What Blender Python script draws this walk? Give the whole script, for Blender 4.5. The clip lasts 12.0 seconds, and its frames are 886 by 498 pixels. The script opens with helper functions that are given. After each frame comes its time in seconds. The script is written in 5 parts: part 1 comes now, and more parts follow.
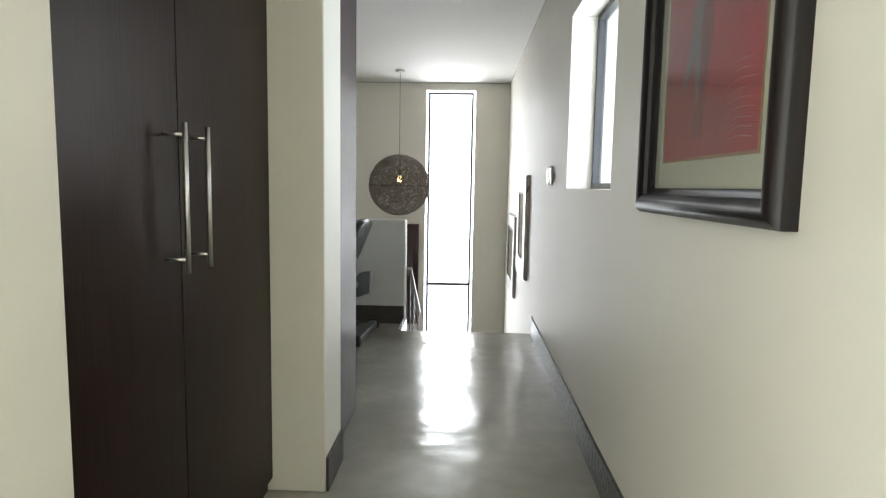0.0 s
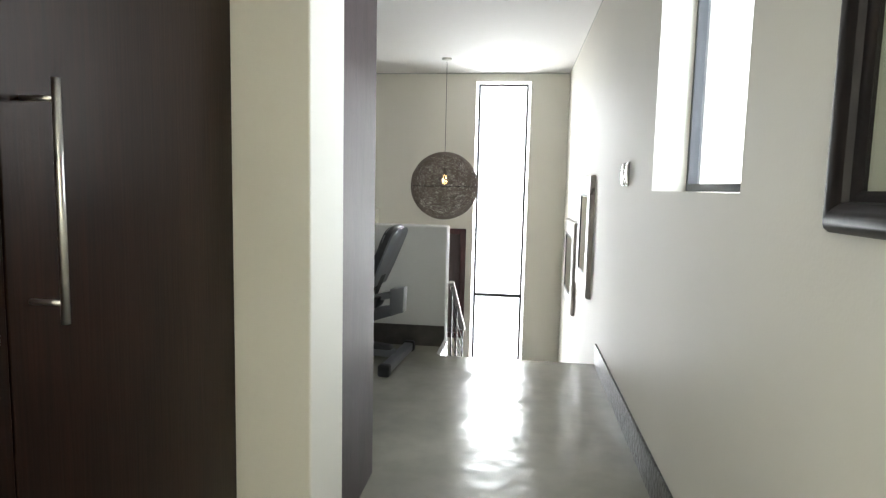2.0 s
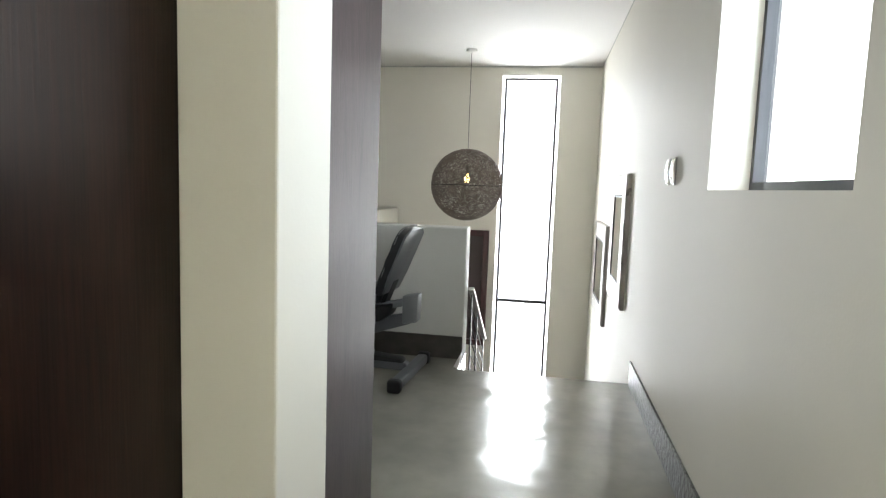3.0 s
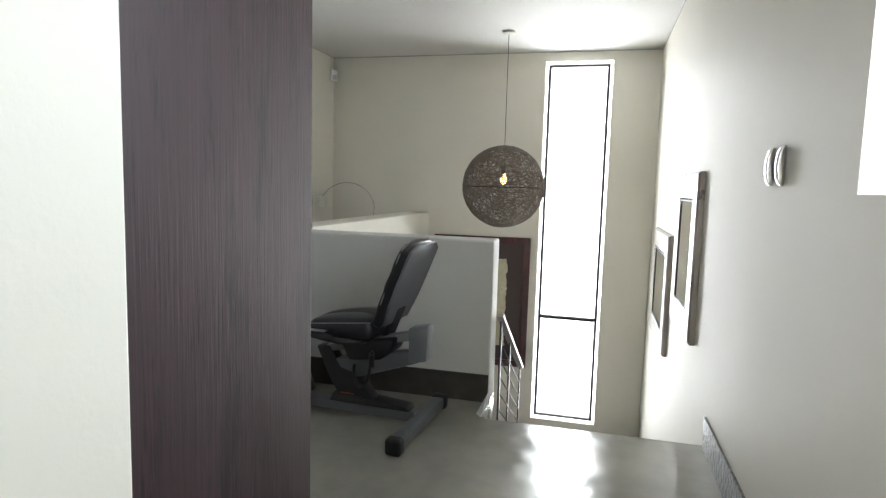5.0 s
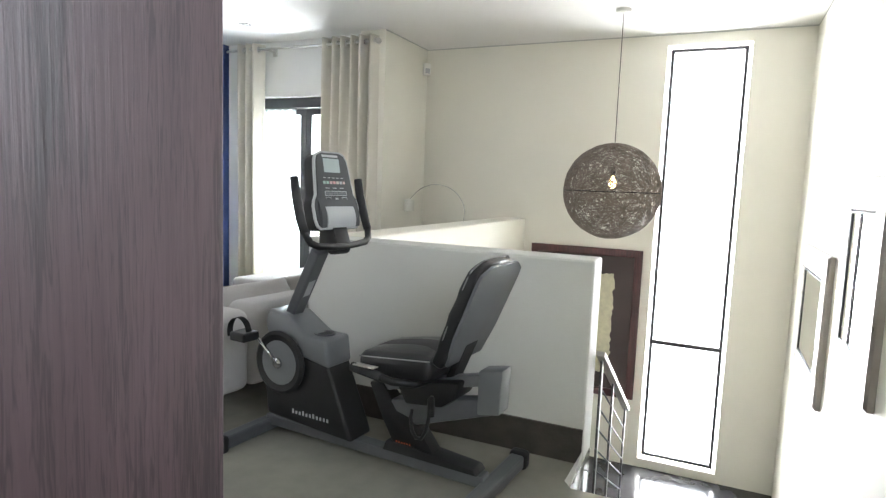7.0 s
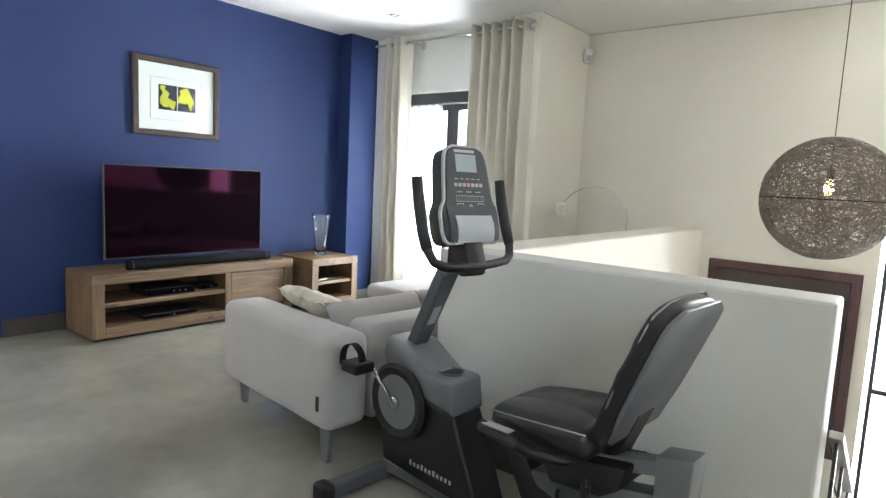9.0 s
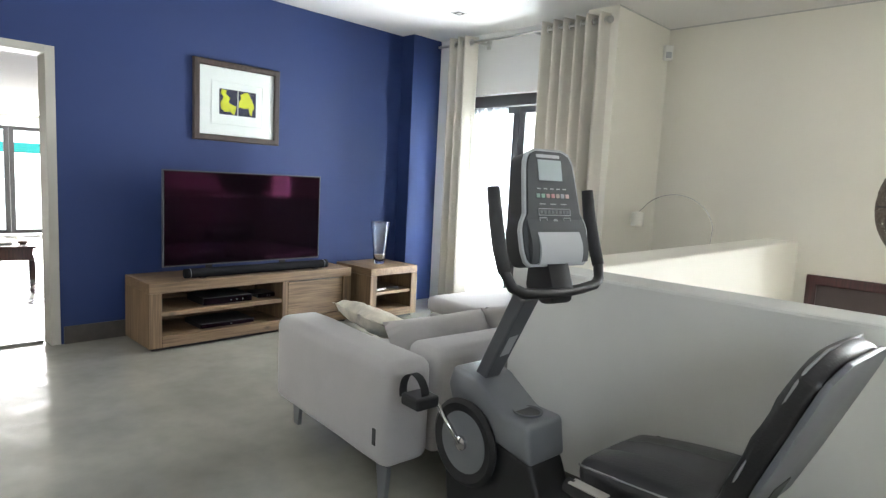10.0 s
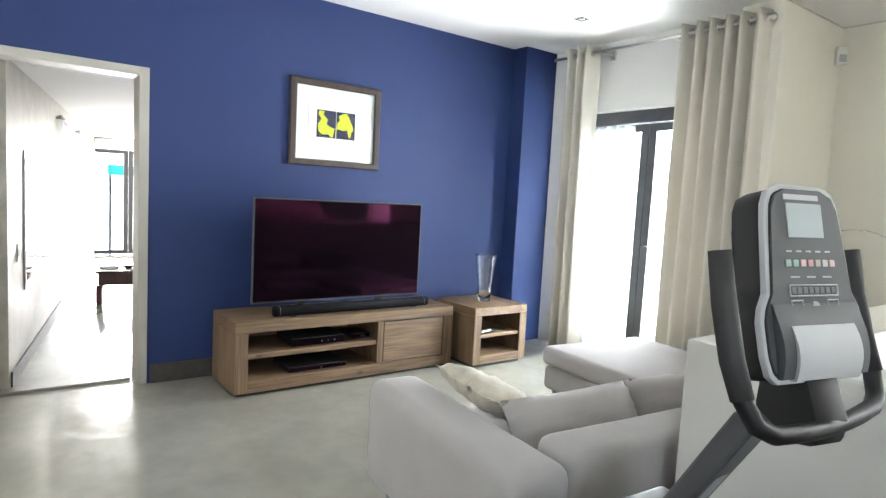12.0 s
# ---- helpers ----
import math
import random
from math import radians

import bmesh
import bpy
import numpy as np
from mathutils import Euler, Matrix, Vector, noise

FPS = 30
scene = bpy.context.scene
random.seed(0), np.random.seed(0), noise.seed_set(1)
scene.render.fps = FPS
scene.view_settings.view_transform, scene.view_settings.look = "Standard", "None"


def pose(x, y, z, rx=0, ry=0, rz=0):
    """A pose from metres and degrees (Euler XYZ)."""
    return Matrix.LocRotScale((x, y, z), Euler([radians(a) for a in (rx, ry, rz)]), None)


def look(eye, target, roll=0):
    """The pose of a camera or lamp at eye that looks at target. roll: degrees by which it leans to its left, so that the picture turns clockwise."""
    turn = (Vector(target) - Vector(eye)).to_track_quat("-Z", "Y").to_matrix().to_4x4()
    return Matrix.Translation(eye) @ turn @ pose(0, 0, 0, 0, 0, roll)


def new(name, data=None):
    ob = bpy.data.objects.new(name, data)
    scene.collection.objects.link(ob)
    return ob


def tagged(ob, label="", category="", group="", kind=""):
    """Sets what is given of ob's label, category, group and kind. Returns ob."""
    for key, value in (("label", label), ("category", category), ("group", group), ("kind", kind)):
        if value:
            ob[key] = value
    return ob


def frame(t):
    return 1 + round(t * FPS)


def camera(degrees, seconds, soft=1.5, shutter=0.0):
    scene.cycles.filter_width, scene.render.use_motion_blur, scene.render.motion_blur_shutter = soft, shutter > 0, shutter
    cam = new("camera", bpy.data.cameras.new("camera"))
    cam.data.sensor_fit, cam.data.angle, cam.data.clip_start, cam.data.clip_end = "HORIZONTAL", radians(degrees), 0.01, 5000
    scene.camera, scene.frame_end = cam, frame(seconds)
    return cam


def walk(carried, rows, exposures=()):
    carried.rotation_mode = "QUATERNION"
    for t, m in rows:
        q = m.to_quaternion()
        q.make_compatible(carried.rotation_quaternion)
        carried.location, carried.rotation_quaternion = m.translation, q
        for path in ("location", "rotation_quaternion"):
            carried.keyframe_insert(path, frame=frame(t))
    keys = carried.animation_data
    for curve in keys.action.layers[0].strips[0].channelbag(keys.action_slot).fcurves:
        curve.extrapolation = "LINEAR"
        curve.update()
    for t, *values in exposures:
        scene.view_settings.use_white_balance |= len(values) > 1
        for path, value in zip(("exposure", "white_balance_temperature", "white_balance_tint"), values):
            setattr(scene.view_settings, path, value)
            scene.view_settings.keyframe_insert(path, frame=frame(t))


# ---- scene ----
cam = camera(73.2, 12.0, 1.3)
PATH = [
    (0, (0.223, 2.19, 1.308), (0.149, 4.177, 1.098), 1.0),
    (0.5, (0.212, 2.409, 1.309), (0.109, 4.395, 1.1), 1.0),
    (1, (0.205, 2.597, 1.306), (0.069, 4.582, 1.097), 1.1),
    (1.5, (0.214, 2.807, 1.307), (0.035, 4.788, 1.099), 1.2),
    (2, (0.219, 2.997, 1.305), (-0.026, 4.97, 1.096), 1.3),
    (2.5, (0.22, 3.194, 1.292), (-0.073, 5.161, 1.082), 1.4),
    (3, (0.205, 3.402, 1.284), (-0.121, 5.364, 1.075), 2.0),
    (5, (0.232, 4.265, 1.297), (-0.258, 6.193, 1.088), 1.6),
    (5.5, (0.234, 4.433, 1.304), (-0.332, 6.34, 1.094), 1.6),
    (6, (0.238, 4.62, 1.304), (-0.42, 6.497, 1.093), 1.8),
    (6.5, (0.207, 4.783, 1.298), (-0.545, 6.624, 1.087), 2.0),
    (7, (0.154, 4.949, 1.307), (-0.67, 6.759, 1.094), 2.2),
    (9, (-0.155, 5.498, 1.316), (-1.399, 7.047, 1.083), 2.8),
    (9.5, (-0.286, 5.599, 1.329), (-1.609, 7.081, 1.097), 2.9),
    (10, (-0.396, 5.69, 1.328), (-1.784, 7.112, 1.101), 2.9),
    (10.5, (-0.515, 5.782, 1.352), (-1.976, 7.13, 1.129), 3.0),
    (11, (-0.633, 5.87, 1.367), (-2.168, 7.135, 1.157), 3.0),
    (11.5, (-0.785, 5.947, 1.37), (-2.362, 7.162, 1.174), 3.0),
    (12, (-0.954, 6.029, 1.384), (-2.557, 7.212, 1.208), 3.1),
]
EXPOSURE = [(0.0, -0.70), (1.0, -0.50), (3.0, -0.36), (5.0, -0.40), (5.5, -0.32), (7.0, 0.44), (9.0, 0.38), (10.5, 0.28), (12.0, 0.63)]
walk(cam, [(t, look(eye, target, roll)) for t, eye, target, roll in PATH], EXPOSURE)

# ---- world, sun, window light and added fill lamps ----
world = bpy.data.worlds.new("world")
scene.world = world
world.use_nodes = True
sky = world.node_tree.nodes.new("ShaderNodeTexSky")
sky.sky_type, sky.sun_disc = "NISHITA", False
sky.sun_elevation, sky.sun_rotation = radians(55), radians(200)
world.node_tree.links.new(sky.outputs[0], world.node_tree.nodes["Background"].inputs[0])
world.node_tree.nodes["Background"].inputs[1].default_value = 0.12
sun = new("sun", bpy.data.lights.new("sun", "SUN"))
sun.data.energy, sun.data.angle, sun.data.color = 3.0, radians(0.5), (1.0, 0.95, 0.87)
sun.rotation_euler = (radians(35), 0, radians(160))


def area_lamp(place, target, width, height, radiance, color=(0.9, 0.96, 1.0)):
    """A bright area lamp: sky outside a window, or unseen added fill."""
    data = bpy.data.lights.new("area_lamp", "AREA")
    data.shape, data.size, data.size_y, data.color = "RECTANGLE", width, height, color
    data.energy = radiance * math.pi * width * height
    ob = new("area_lamp", data)
    ob.matrix_world = look(place, target)
    return ob


area_lamp((-0.05, 11.62, 0.6), (-0.05, 11.0, 0.6), 0.9, 4.4, 18.0, (0.96, 0.97, 1.0))
area_lamp((1.35, 5.26, 1.8), (0.0, 5.26, 1.8), 1.5, 1.4, 9.5, (0.76, 0.85, 1.0))
area_lamp((-3.95, 11.0, 1.15), (-3.95, 10.0, 1.15), 1.4, 2.3, 40.0, (0.90, 0.945, 1.0))
area_lamp((-12.7, 8.1, 1.0), (-5.0, 7.6, 1.0), 2.0, 1.8, 21.0, (0.97, 0.97, 1.0))
# Added fill behind the view, brightening the near corridor wall; no known window.
area_lamp((-0.66, 1.0, 1.4), (0.8, 1.1, 1.4), 1.3, 2.0, 18.0, (0.96, 1.0, 0.96))
# Invented soft fill from the south side of the lounge, out of view.
area_lamp((-4.3, 5.28, 1.35), (-3.8, 8.0, 1.0), 1.8, 1.9, 1.1, (1.0, 0.985, 0.96))

# ---- helpers ----


def mesh_of(name, bm, material=None, smooth=False):
    data = bpy.data.meshes.new(name)
    bmesh.ops.recalc_face_normals(bm, faces=bm.faces)
    bm.to_mesh(data)
    bm.free()
    if material:
        data.materials.append(material)
    if smooth:
        data.shade_smooth()
    return data


def part(name, bm, material, parent=None, label="", smooth=False, angle=0.0):
    """Link a bmesh as one mesh, under a thing or a part when given."""
    ob = new(name, mesh_of(name, bm, material, smooth or angle > 0))
    if angle > 0:
        ob.data.set_sharp_from_angle(angle=radians(angle))
    if parent:
        ob.parent = parent
    if label:
        tagged(ob, label)
    return ob


def thing(name, label, category, at=(0, 0, 0), turn=0.0, group=""):
    ob = new(name)
    ob.empty_display_size = 0.1
    ob.matrix_world = pose(at[0], at[1], at[2], 0, 0, turn)
    return tagged(ob, label, category, group)


def structure(name, bm, material, label="", category="", smooth=False, angle=0.0):
    ob = part(name, bm, material, None, "", smooth, angle)
    return tagged(ob, label, category, "", "structure")


def add_box(bm, lo, hi, bevel=0.0, segments=2, m=None):
    """A box from corner to corner, its edges rounded by bevel."""
    lo, hi = [min(a, b) for a, b in zip(lo, hi)], [max(a, b) for a, b in zip(lo, hi)]
    size = [b - a for a, b in zip(lo, hi)]
    centre = [(a + b) / 2 for a, b in zip(lo, hi)]
    vs = bmesh.ops.create_cube(bm, size=1)["verts"]
    for v in vs:
        v.co = Vector([c + s * k for c, s, k in zip(centre, size, v.co)])
    if bevel > 0:
        edges = list({e for v in vs for e in v.link_edges})
        made = bmesh.ops.bevel(bm, geom=edges, offset=bevel, segments=segments, affect="EDGES", profile=0.5)
        vs = list({v for f in made["faces"] for v in f.verts} | {v for v in vs if v.is_valid})
    if m is not None:
        bmesh.ops.transform(bm, matrix=m, verts=vs)
    return vs


def box(lo, hi, bevel=0.0, segments=2, m=None):
    bm = bmesh.new()
    add_box(bm, lo, hi, bevel, segments, m)
    return bm


def boxes(*items, bevel=0.0):
    bm = bmesh.new()
    for lo, hi in items:
        add_box(bm, lo, hi, bevel)
    return bm


def add_tube(bm, points, radius, sides=10, closed=False, flat=1.0, radii=None):
    """A tube along points; flat squeezes its second axis."""
    pts = [Vector(p) for p in points]
    rings, n, up = [], len(pts), None
    for i, p in enumerate(pts):
        a = pts[(i - 1) % n] if (closed or i > 0) else p
        b = pts[(i + 1) % n] if (closed or i < n - 1) else p
        d = (b - a).normalized()
        if up is None:
            up = Vector((0, 0, 1)) if abs(d.z) < 0.9 else Vector((0, 1, 0))
        side = d.cross(up).normalized()
        up = side.cross(d).normalized()
        r = radii[i] if radii else radius
        rings.append([bm.verts.new(p + side * (r * math.cos(2 * math.pi * k / sides)) + up * (r * flat * math.sin(2 * math.pi * k / sides))) for k in range(sides)])
    pairs = list(zip(rings, rings[1:])) + ([(rings[-1], rings[0])] if closed else [])
    for r0, r1 in pairs:
        for k in range(sides):
            bm.faces.new((r0[k], r0[(k + 1) % sides], r1[(k + 1) % sides], r1[k]))
    if not closed:
        bm.faces.new(rings[0][::-1])
        bm.faces.new(rings[-1])


def tube(points, radius, sides=10, closed=False, flat=1.0, radii=None):
    bm = bmesh.new()
    add_tube(bm, points, radius, sides, closed, flat, radii)
    return bm


def add_lathe(bm, profile, steps=24, m=None):
    """A body turned about z from (radius, height) pairs."""
    rings = []
    for r, z in profile:
        rings.append([bm.verts.new((r * math.cos(2 * math.pi * k / steps), r * math.sin(2 * math.pi * k / steps), z)) for k in range(steps)])
    for r0, r1 in zip(rings, rings[1:]):
        for k in range(steps):
            bm.faces.new((r0[k], r0[(k + 1) % steps], r1[(k + 1) % steps], r1[k]))
    bm.faces.new(rings[0][::-1])
    bm.faces.new(rings[-1])
    if m is not None:
        bmesh.ops.transform(bm, matrix=m, verts=[v for r in rings for v in r])


def lathe(profile, steps=24, m=None):
    bm = bmesh.new()
    add_lathe(bm, profile, steps, m)
    return bm


def add_prism(bm, outline, axis, lo, hi, bevel=0.0, segments=2):
    """An outline of (a, b) pairs pushed from lo to hi along axis 0, 1 or 2."""
    def spot(a, b, c):
        return {0: (c, a, b), 1: (a, c, b), 2: (a, b, c)}[axis]
    front = [bm.verts.new(spot(a, b, lo)) for a, b in outline]
    back = [bm.verts.new(spot(a, b, hi)) for a, b in outline]
    fs = [bm.faces.new(front), bm.faces.new(back[::-1])]
    n = len(outline)
    for i in range(n):
        fs.append(bm.faces.new((front[i], back[i], back[(i + 1) % n], front[(i + 1) % n])))
    bmesh.ops.recalc_face_normals(bm, faces=fs)
    if bevel > 0:
        bmesh.ops.bevel(bm, geom=list({e for f in fs for e in f.edges}), offset=bevel, segments=segments, affect="EDGES", profile=0.5)


def prism(outline, axis, lo, hi, bevel=0.0, segments=2):
    bm = bmesh.new()
    add_prism(bm, outline, axis, lo, hi, bevel, segments)
    return bm


def frame_bm(axis, a0, a1, b0, b1, width, back, front, bevel=0.004):
    """Four mitred bars round a rectangle; axis is the way the frame faces."""
    def spot(a, b, c):
        return {0: (c, a, b), 1: (a, c, b), 2: (a, b, c)}[axis]
    bm = bmesh.new()
    rings = []
    for inset, depth in ((0, back), (0, front - bevel * (1 if front > back else -1)), (bevel, front), (width - bevel, front), (width, front - bevel * (1 if front > back else -1)), (width, back)):
        rings.append([bm.verts.new(spot(a, b, depth)) for a, b in ((a0 + inset, b0 + inset), (a1 - inset, b0 + inset), (a1 - inset, b1 - inset), (a0 + inset, b1 - inset))])
    for r0, r1 in zip(rings, rings[1:] + rings[:1]):
        for k in range(4):
            bm.faces.new((r0[k], r0[(k + 1) % 4], r1[(k + 1) % 4], r1[k]))
    return bm


# ---- materials ----


def material(name, color, rough=0.6, metal=0.0, vary=0.12, scale=3.0, grain=0.0, bump=0.0, bump_scale=60.0, rough_vary=0.08, coat=0.0, stretch=(1, 1, 1), tint=None, sheen=0.0):
    """A surface with stains at one scale, grain at another, and fine relief."""
    mat = bpy.data.materials.new(name)
    mat.use_nodes = True
    nodes, links = mat.node_tree.nodes, mat.node_tree.links
    shader = nodes["Principled BSDF"]
    shader.inputs["Metallic"].default_value = metal
    shader.inputs["Coat Weight"].default_value = coat
    shader.inputs["Coat Roughness"].default_value = 0.08
    shader.inputs["Sheen Weight"].default_value = sheen
    coords = nodes.new("ShaderNodeTexCoord")
    mapping = nodes.new("ShaderNodeMapping")
    mapping.inputs["Scale"].default_value = stretch
    links.new(coords.outputs["Object"], mapping.inputs[0])
    big = nodes.new("ShaderNodeTexNoise")
    big.inputs["Scale"].default_value, big.inputs["Detail"].default_value = scale, 5
    small = nodes.new("ShaderNodeTexNoise")
    small.inputs["Scale"].default_value, small.inputs["Detail"].default_value = bump_scale, 3
    for n in (big, small):
        links.new(mapping.outputs[0], n.inputs["Vector"])
    mix = nodes.new("ShaderNodeMix")
    mix.data_type = "RGBA"
    dark = [c * (1 - vary) for c in color] if tint is None else list(tint)
    light = [min(1, c * (1 + vary * 0.6)) for c in color]
    mix.inputs["A"].default_value, mix.inputs["B"].default_value = (*dark, 1), (*light, 1)
    ramp = nodes.new("ShaderNodeMapRange")
    ramp.inputs["From Min"].default_value, ramp.inputs["From Max"].default_value = 0.3, 0.7
    links.new(big.outputs["Fac"], ramp.inputs["Value"])
    links.new(ramp.outputs["Result"], mix.inputs["Factor"])
    last = mix.outputs["Result"]
    if grain > 0:
        mult = nodes.new("ShaderNodeMix")
        mult.data_type, mult.blend_type = "RGBA", "MULTIPLY"
        mult.inputs["Factor"].default_value = grain
        links.new(last, mult.inputs["A"])
        wide = nodes.new("ShaderNodeMapRange")
        wide.inputs["From Min"].default_value, wide.inputs["From Max"].default_value = 0.3, 0.6
        links.new(small.outputs["Fac"], wide.inputs["Value"])
        links.new(wide.outputs["Result"], mult.inputs["B"])
        last = mult.outputs["Result"]
    links.new(last, shader.inputs["Base Color"])
    rr = nodes.new("ShaderNodeMapRange")
    rr.inputs["To Min"].default_value, rr.inputs["To Max"].default_value = max(0.02, rough - rough_vary), min(1, rough + rough_vary)
    links.new(big.outputs["Fac"], rr.inputs["Value"])
    links.new(rr.outputs["Result"], shader.inputs["Roughness"])
    if bump > 0:
        bp = nodes.new("ShaderNodeBump")
        bp.inputs["Strength"].default_value, bp.inputs["Distance"].default_value = bump, min(0.01, 0.35 / bump_scale)
        links.new(small.outputs["Fac"], bp.inputs["Height"])
        links.new(bp.outputs["Normal"], shader.inputs["Normal"])
    return mat


def glow(name, color, strength):
    mat = bpy.data.materials.new(name)
    mat.use_nodes = True
    shader = mat.node_tree.nodes["Principled BSDF"]
    shader.inputs["Emission Color"].default_value = (*color, 1)
    shader.inputs["Emission Strength"].default_value = strength
    return mat


def glass(name, color=(1, 1, 1), rough=0.0, thin=True):
    """Thin panes let light straight through with a faint reflection; thick glass bends it."""
    mat = bpy.data.materials.new(name)
    mat.use_nodes = True
    nodes, links = mat.node_tree.nodes, mat.node_tree.links
    if not thin:
        shader = nodes["Principled BSDF"]
        shader.inputs["Base Color"].default_value = (*color, 1)
        shader.inputs["Transmission Weight"].default_value = 1
        shader.inputs["Roughness"].default_value = rough
        return mat
    nodes.remove(nodes["Principled BSDF"])
    clear, shine, mix, facing = nodes.new("ShaderNodeBsdfTransparent"), nodes.new("ShaderNodeBsdfGlossy"), nodes.new("ShaderNodeMixShader"), nodes.new("ShaderNodeLayerWeight")
    clear.inputs[0].default_value = (*color, 1)
    shine.inputs["Roughness"].default_value = 0.02
    power, scale_up = nodes.new("ShaderNodeMath"), nodes.new("ShaderNodeMath")
    power.operation, scale_up.operation = "POWER", "MULTIPLY_ADD"
    power.inputs[1].default_value, scale_up.inputs[1].default_value, scale_up.inputs[2].default_value = 4.0, 0.7, 0.025
    links.new(facing.outputs["Facing"], power.inputs[0])
    links.new(power.outputs[0], scale_up.inputs[0])
    links.new(scale_up.outputs[0], mix.inputs[0])
    links.new(clear.outputs[0], mix.inputs[1])
    links.new(shine.outputs[0], mix.inputs[2])
    links.new(mix.outputs[0], nodes["Material Output"].inputs[0])
    return mat


def wood(name, dark, light, rough=0.5, scale=1.0, axis=2, bump=0.25, knots=False, coat=0.0, contrast=1.0):
    """Long grain along an axis, from stretched noise, over broad streaks."""
    mat = bpy.data.materials.new(name)
    mat.use_nodes = True
    nodes, links = mat.node_tree.nodes, mat.node_tree.links
    shader = nodes["Principled BSDF"]
    shader.inputs["Coat Weight"].default_value = coat
    coords = nodes.new("ShaderNodeTexCoord")

    def noise_at(squeeze, s, detail, warp=0.0):
        mp = nodes.new("ShaderNodeMapping")
        k = [1.0, 1.0, 1.0]
        k[axis] = squeeze
        mp.inputs["Scale"].default_value = k
        links.new(coords.outputs["Object"], mp.inputs[0])
        n = nodes.new("ShaderNodeTexNoise")
        n.inputs["Scale"].default_value, n.inputs["Detail"].default_value, n.inputs["Distortion"].default_value = s * scale, detail, warp
        links.new(mp.outputs[0], n.inputs["Vector"])
        return n
    fine, broad = noise_at(0.035, 170, 4, 0.3), noise_at(0.12, 16, 5, 1.2)
    add = nodes.new("ShaderNodeMath")
    add.operation = "MULTIPLY_ADD"
    add.inputs[1].default_value = 0.55
    links.new(fine.outputs["Fac"], add.inputs[0])
    half = nodes.new("ShaderNodeMath")
    half.operation = "MULTIPLY"
    half.inputs[1].default_value = 0.45
    links.new(broad.outputs["Fac"], half.inputs[0])
    links.new(half.outputs[0], add.inputs[2])
    ramp = nodes.new("ShaderNodeValToRGB")
    ramp.color_ramp.elements[0].position, ramp.color_ramp.elements[1].position = 0.5 - 0.12 / contrast, 0.5 + 0.12 / contrast
    ramp.color_ramp.elements[0].color, ramp.color_ramp.elements[1].color = (*dark, 1), (*light, 1)
    links.new(add.outputs[0], ramp.inputs[0])
    last = ramp.outputs[0]
    if knots:
        cells = nodes.new("ShaderNodeTexVoronoi")
        cells.inputs["Scale"].default_value = 3.2
        mp = nodes.new("ShaderNodeMapping")
        k = [1.6, 1.6, 1.6]
        k[axis] = 0.8
        mp.inputs["Scale"].default_value = k
        links.new(coords.outputs["Object"], mp.inputs[0])
        links.new(mp.outputs[0], cells.inputs["Vector"])
        spot = nodes.new("ShaderNodeMapRange")
        spot.inputs["From Min"].default_value, spot.inputs["From Max"].default_value = 0.02, 0.10
        spot.inputs["To Min"].default_value, spot.inputs["To Max"].default_value = 0.35, 1.0
        links.new(cells.outputs["Distance"], spot.inputs["Value"])
        mult = nodes.new("ShaderNodeMix")
        mult.data_type, mult.blend_type = "RGBA", "MULTIPLY"
        mult.inputs["Factor"].default_value = 1.0
        links.new(last, mult.inputs["A"])
        links.new(spot.outputs["Result"], mult.inputs["B"])
        last = mult.outputs["Result"]
    links.new(last, shader.inputs["Base Color"])
    shader.inputs["Roughness"].default_value = rough
    bp = nodes.new("ShaderNodeBump")
    bp.inputs["Strength"].default_value, bp.inputs["Distance"].default_value = bump, 0.003
    links.new(fine.outputs["Fac"], bp.inputs["Height"])
    links.new(bp.outputs["Normal"], shader.inputs["Normal"])
    return mat


WALL = material("cream_wall_paint", (0.76, 0.735, 0.655), 0.55, vary=0.03, scale=1.3, bump=0.12, bump_scale=90)
# Greyer than WALL: the low wall's weaker light is partly put into this colour.
PARAPET = material("grey_white_shaded_plaster", (0.60, 0.60, 0.575), 0.5, vary=0.05, scale=1.6, bump=0.15, bump_scale=70)
CEILING = material("white_ceiling_paint", (0.80, 0.785, 0.765), 0.8, vary=0.02, scale=1.0, bump=0.05, bump_scale=120)
REVEAL = material("white_reveal_paint", (0.80, 0.80, 0.78), 0.5, vary=0.02, bump=0.08)
BLUE = material("blue_wall_paint", (0.0105, 0.0285, 0.117), 0.7, vary=0.06, scale=1.5, bump=0.1, bump_scale=110)
FLOOR = material("polished_screed", (0.295, 0.288, 0.245), 0.19, vary=0.18, scale=1.6, grain=0.08, bump=0.02, bump_scale=9, rough_vary=0.10, coat=0.35)
SKIRT = material("grey_screed_skirting", (0.058, 0.050, 0.043), 0.5, vary=0.35, scale=12, bump=0.3, bump_scale=40, rough_vary=0.15)
DARK_TILE = material("dark_stair_screed", (0.05, 0.05, 0.055), 0.15, vary=0.3, scale=4, bump=0.03, bump_scale=20)
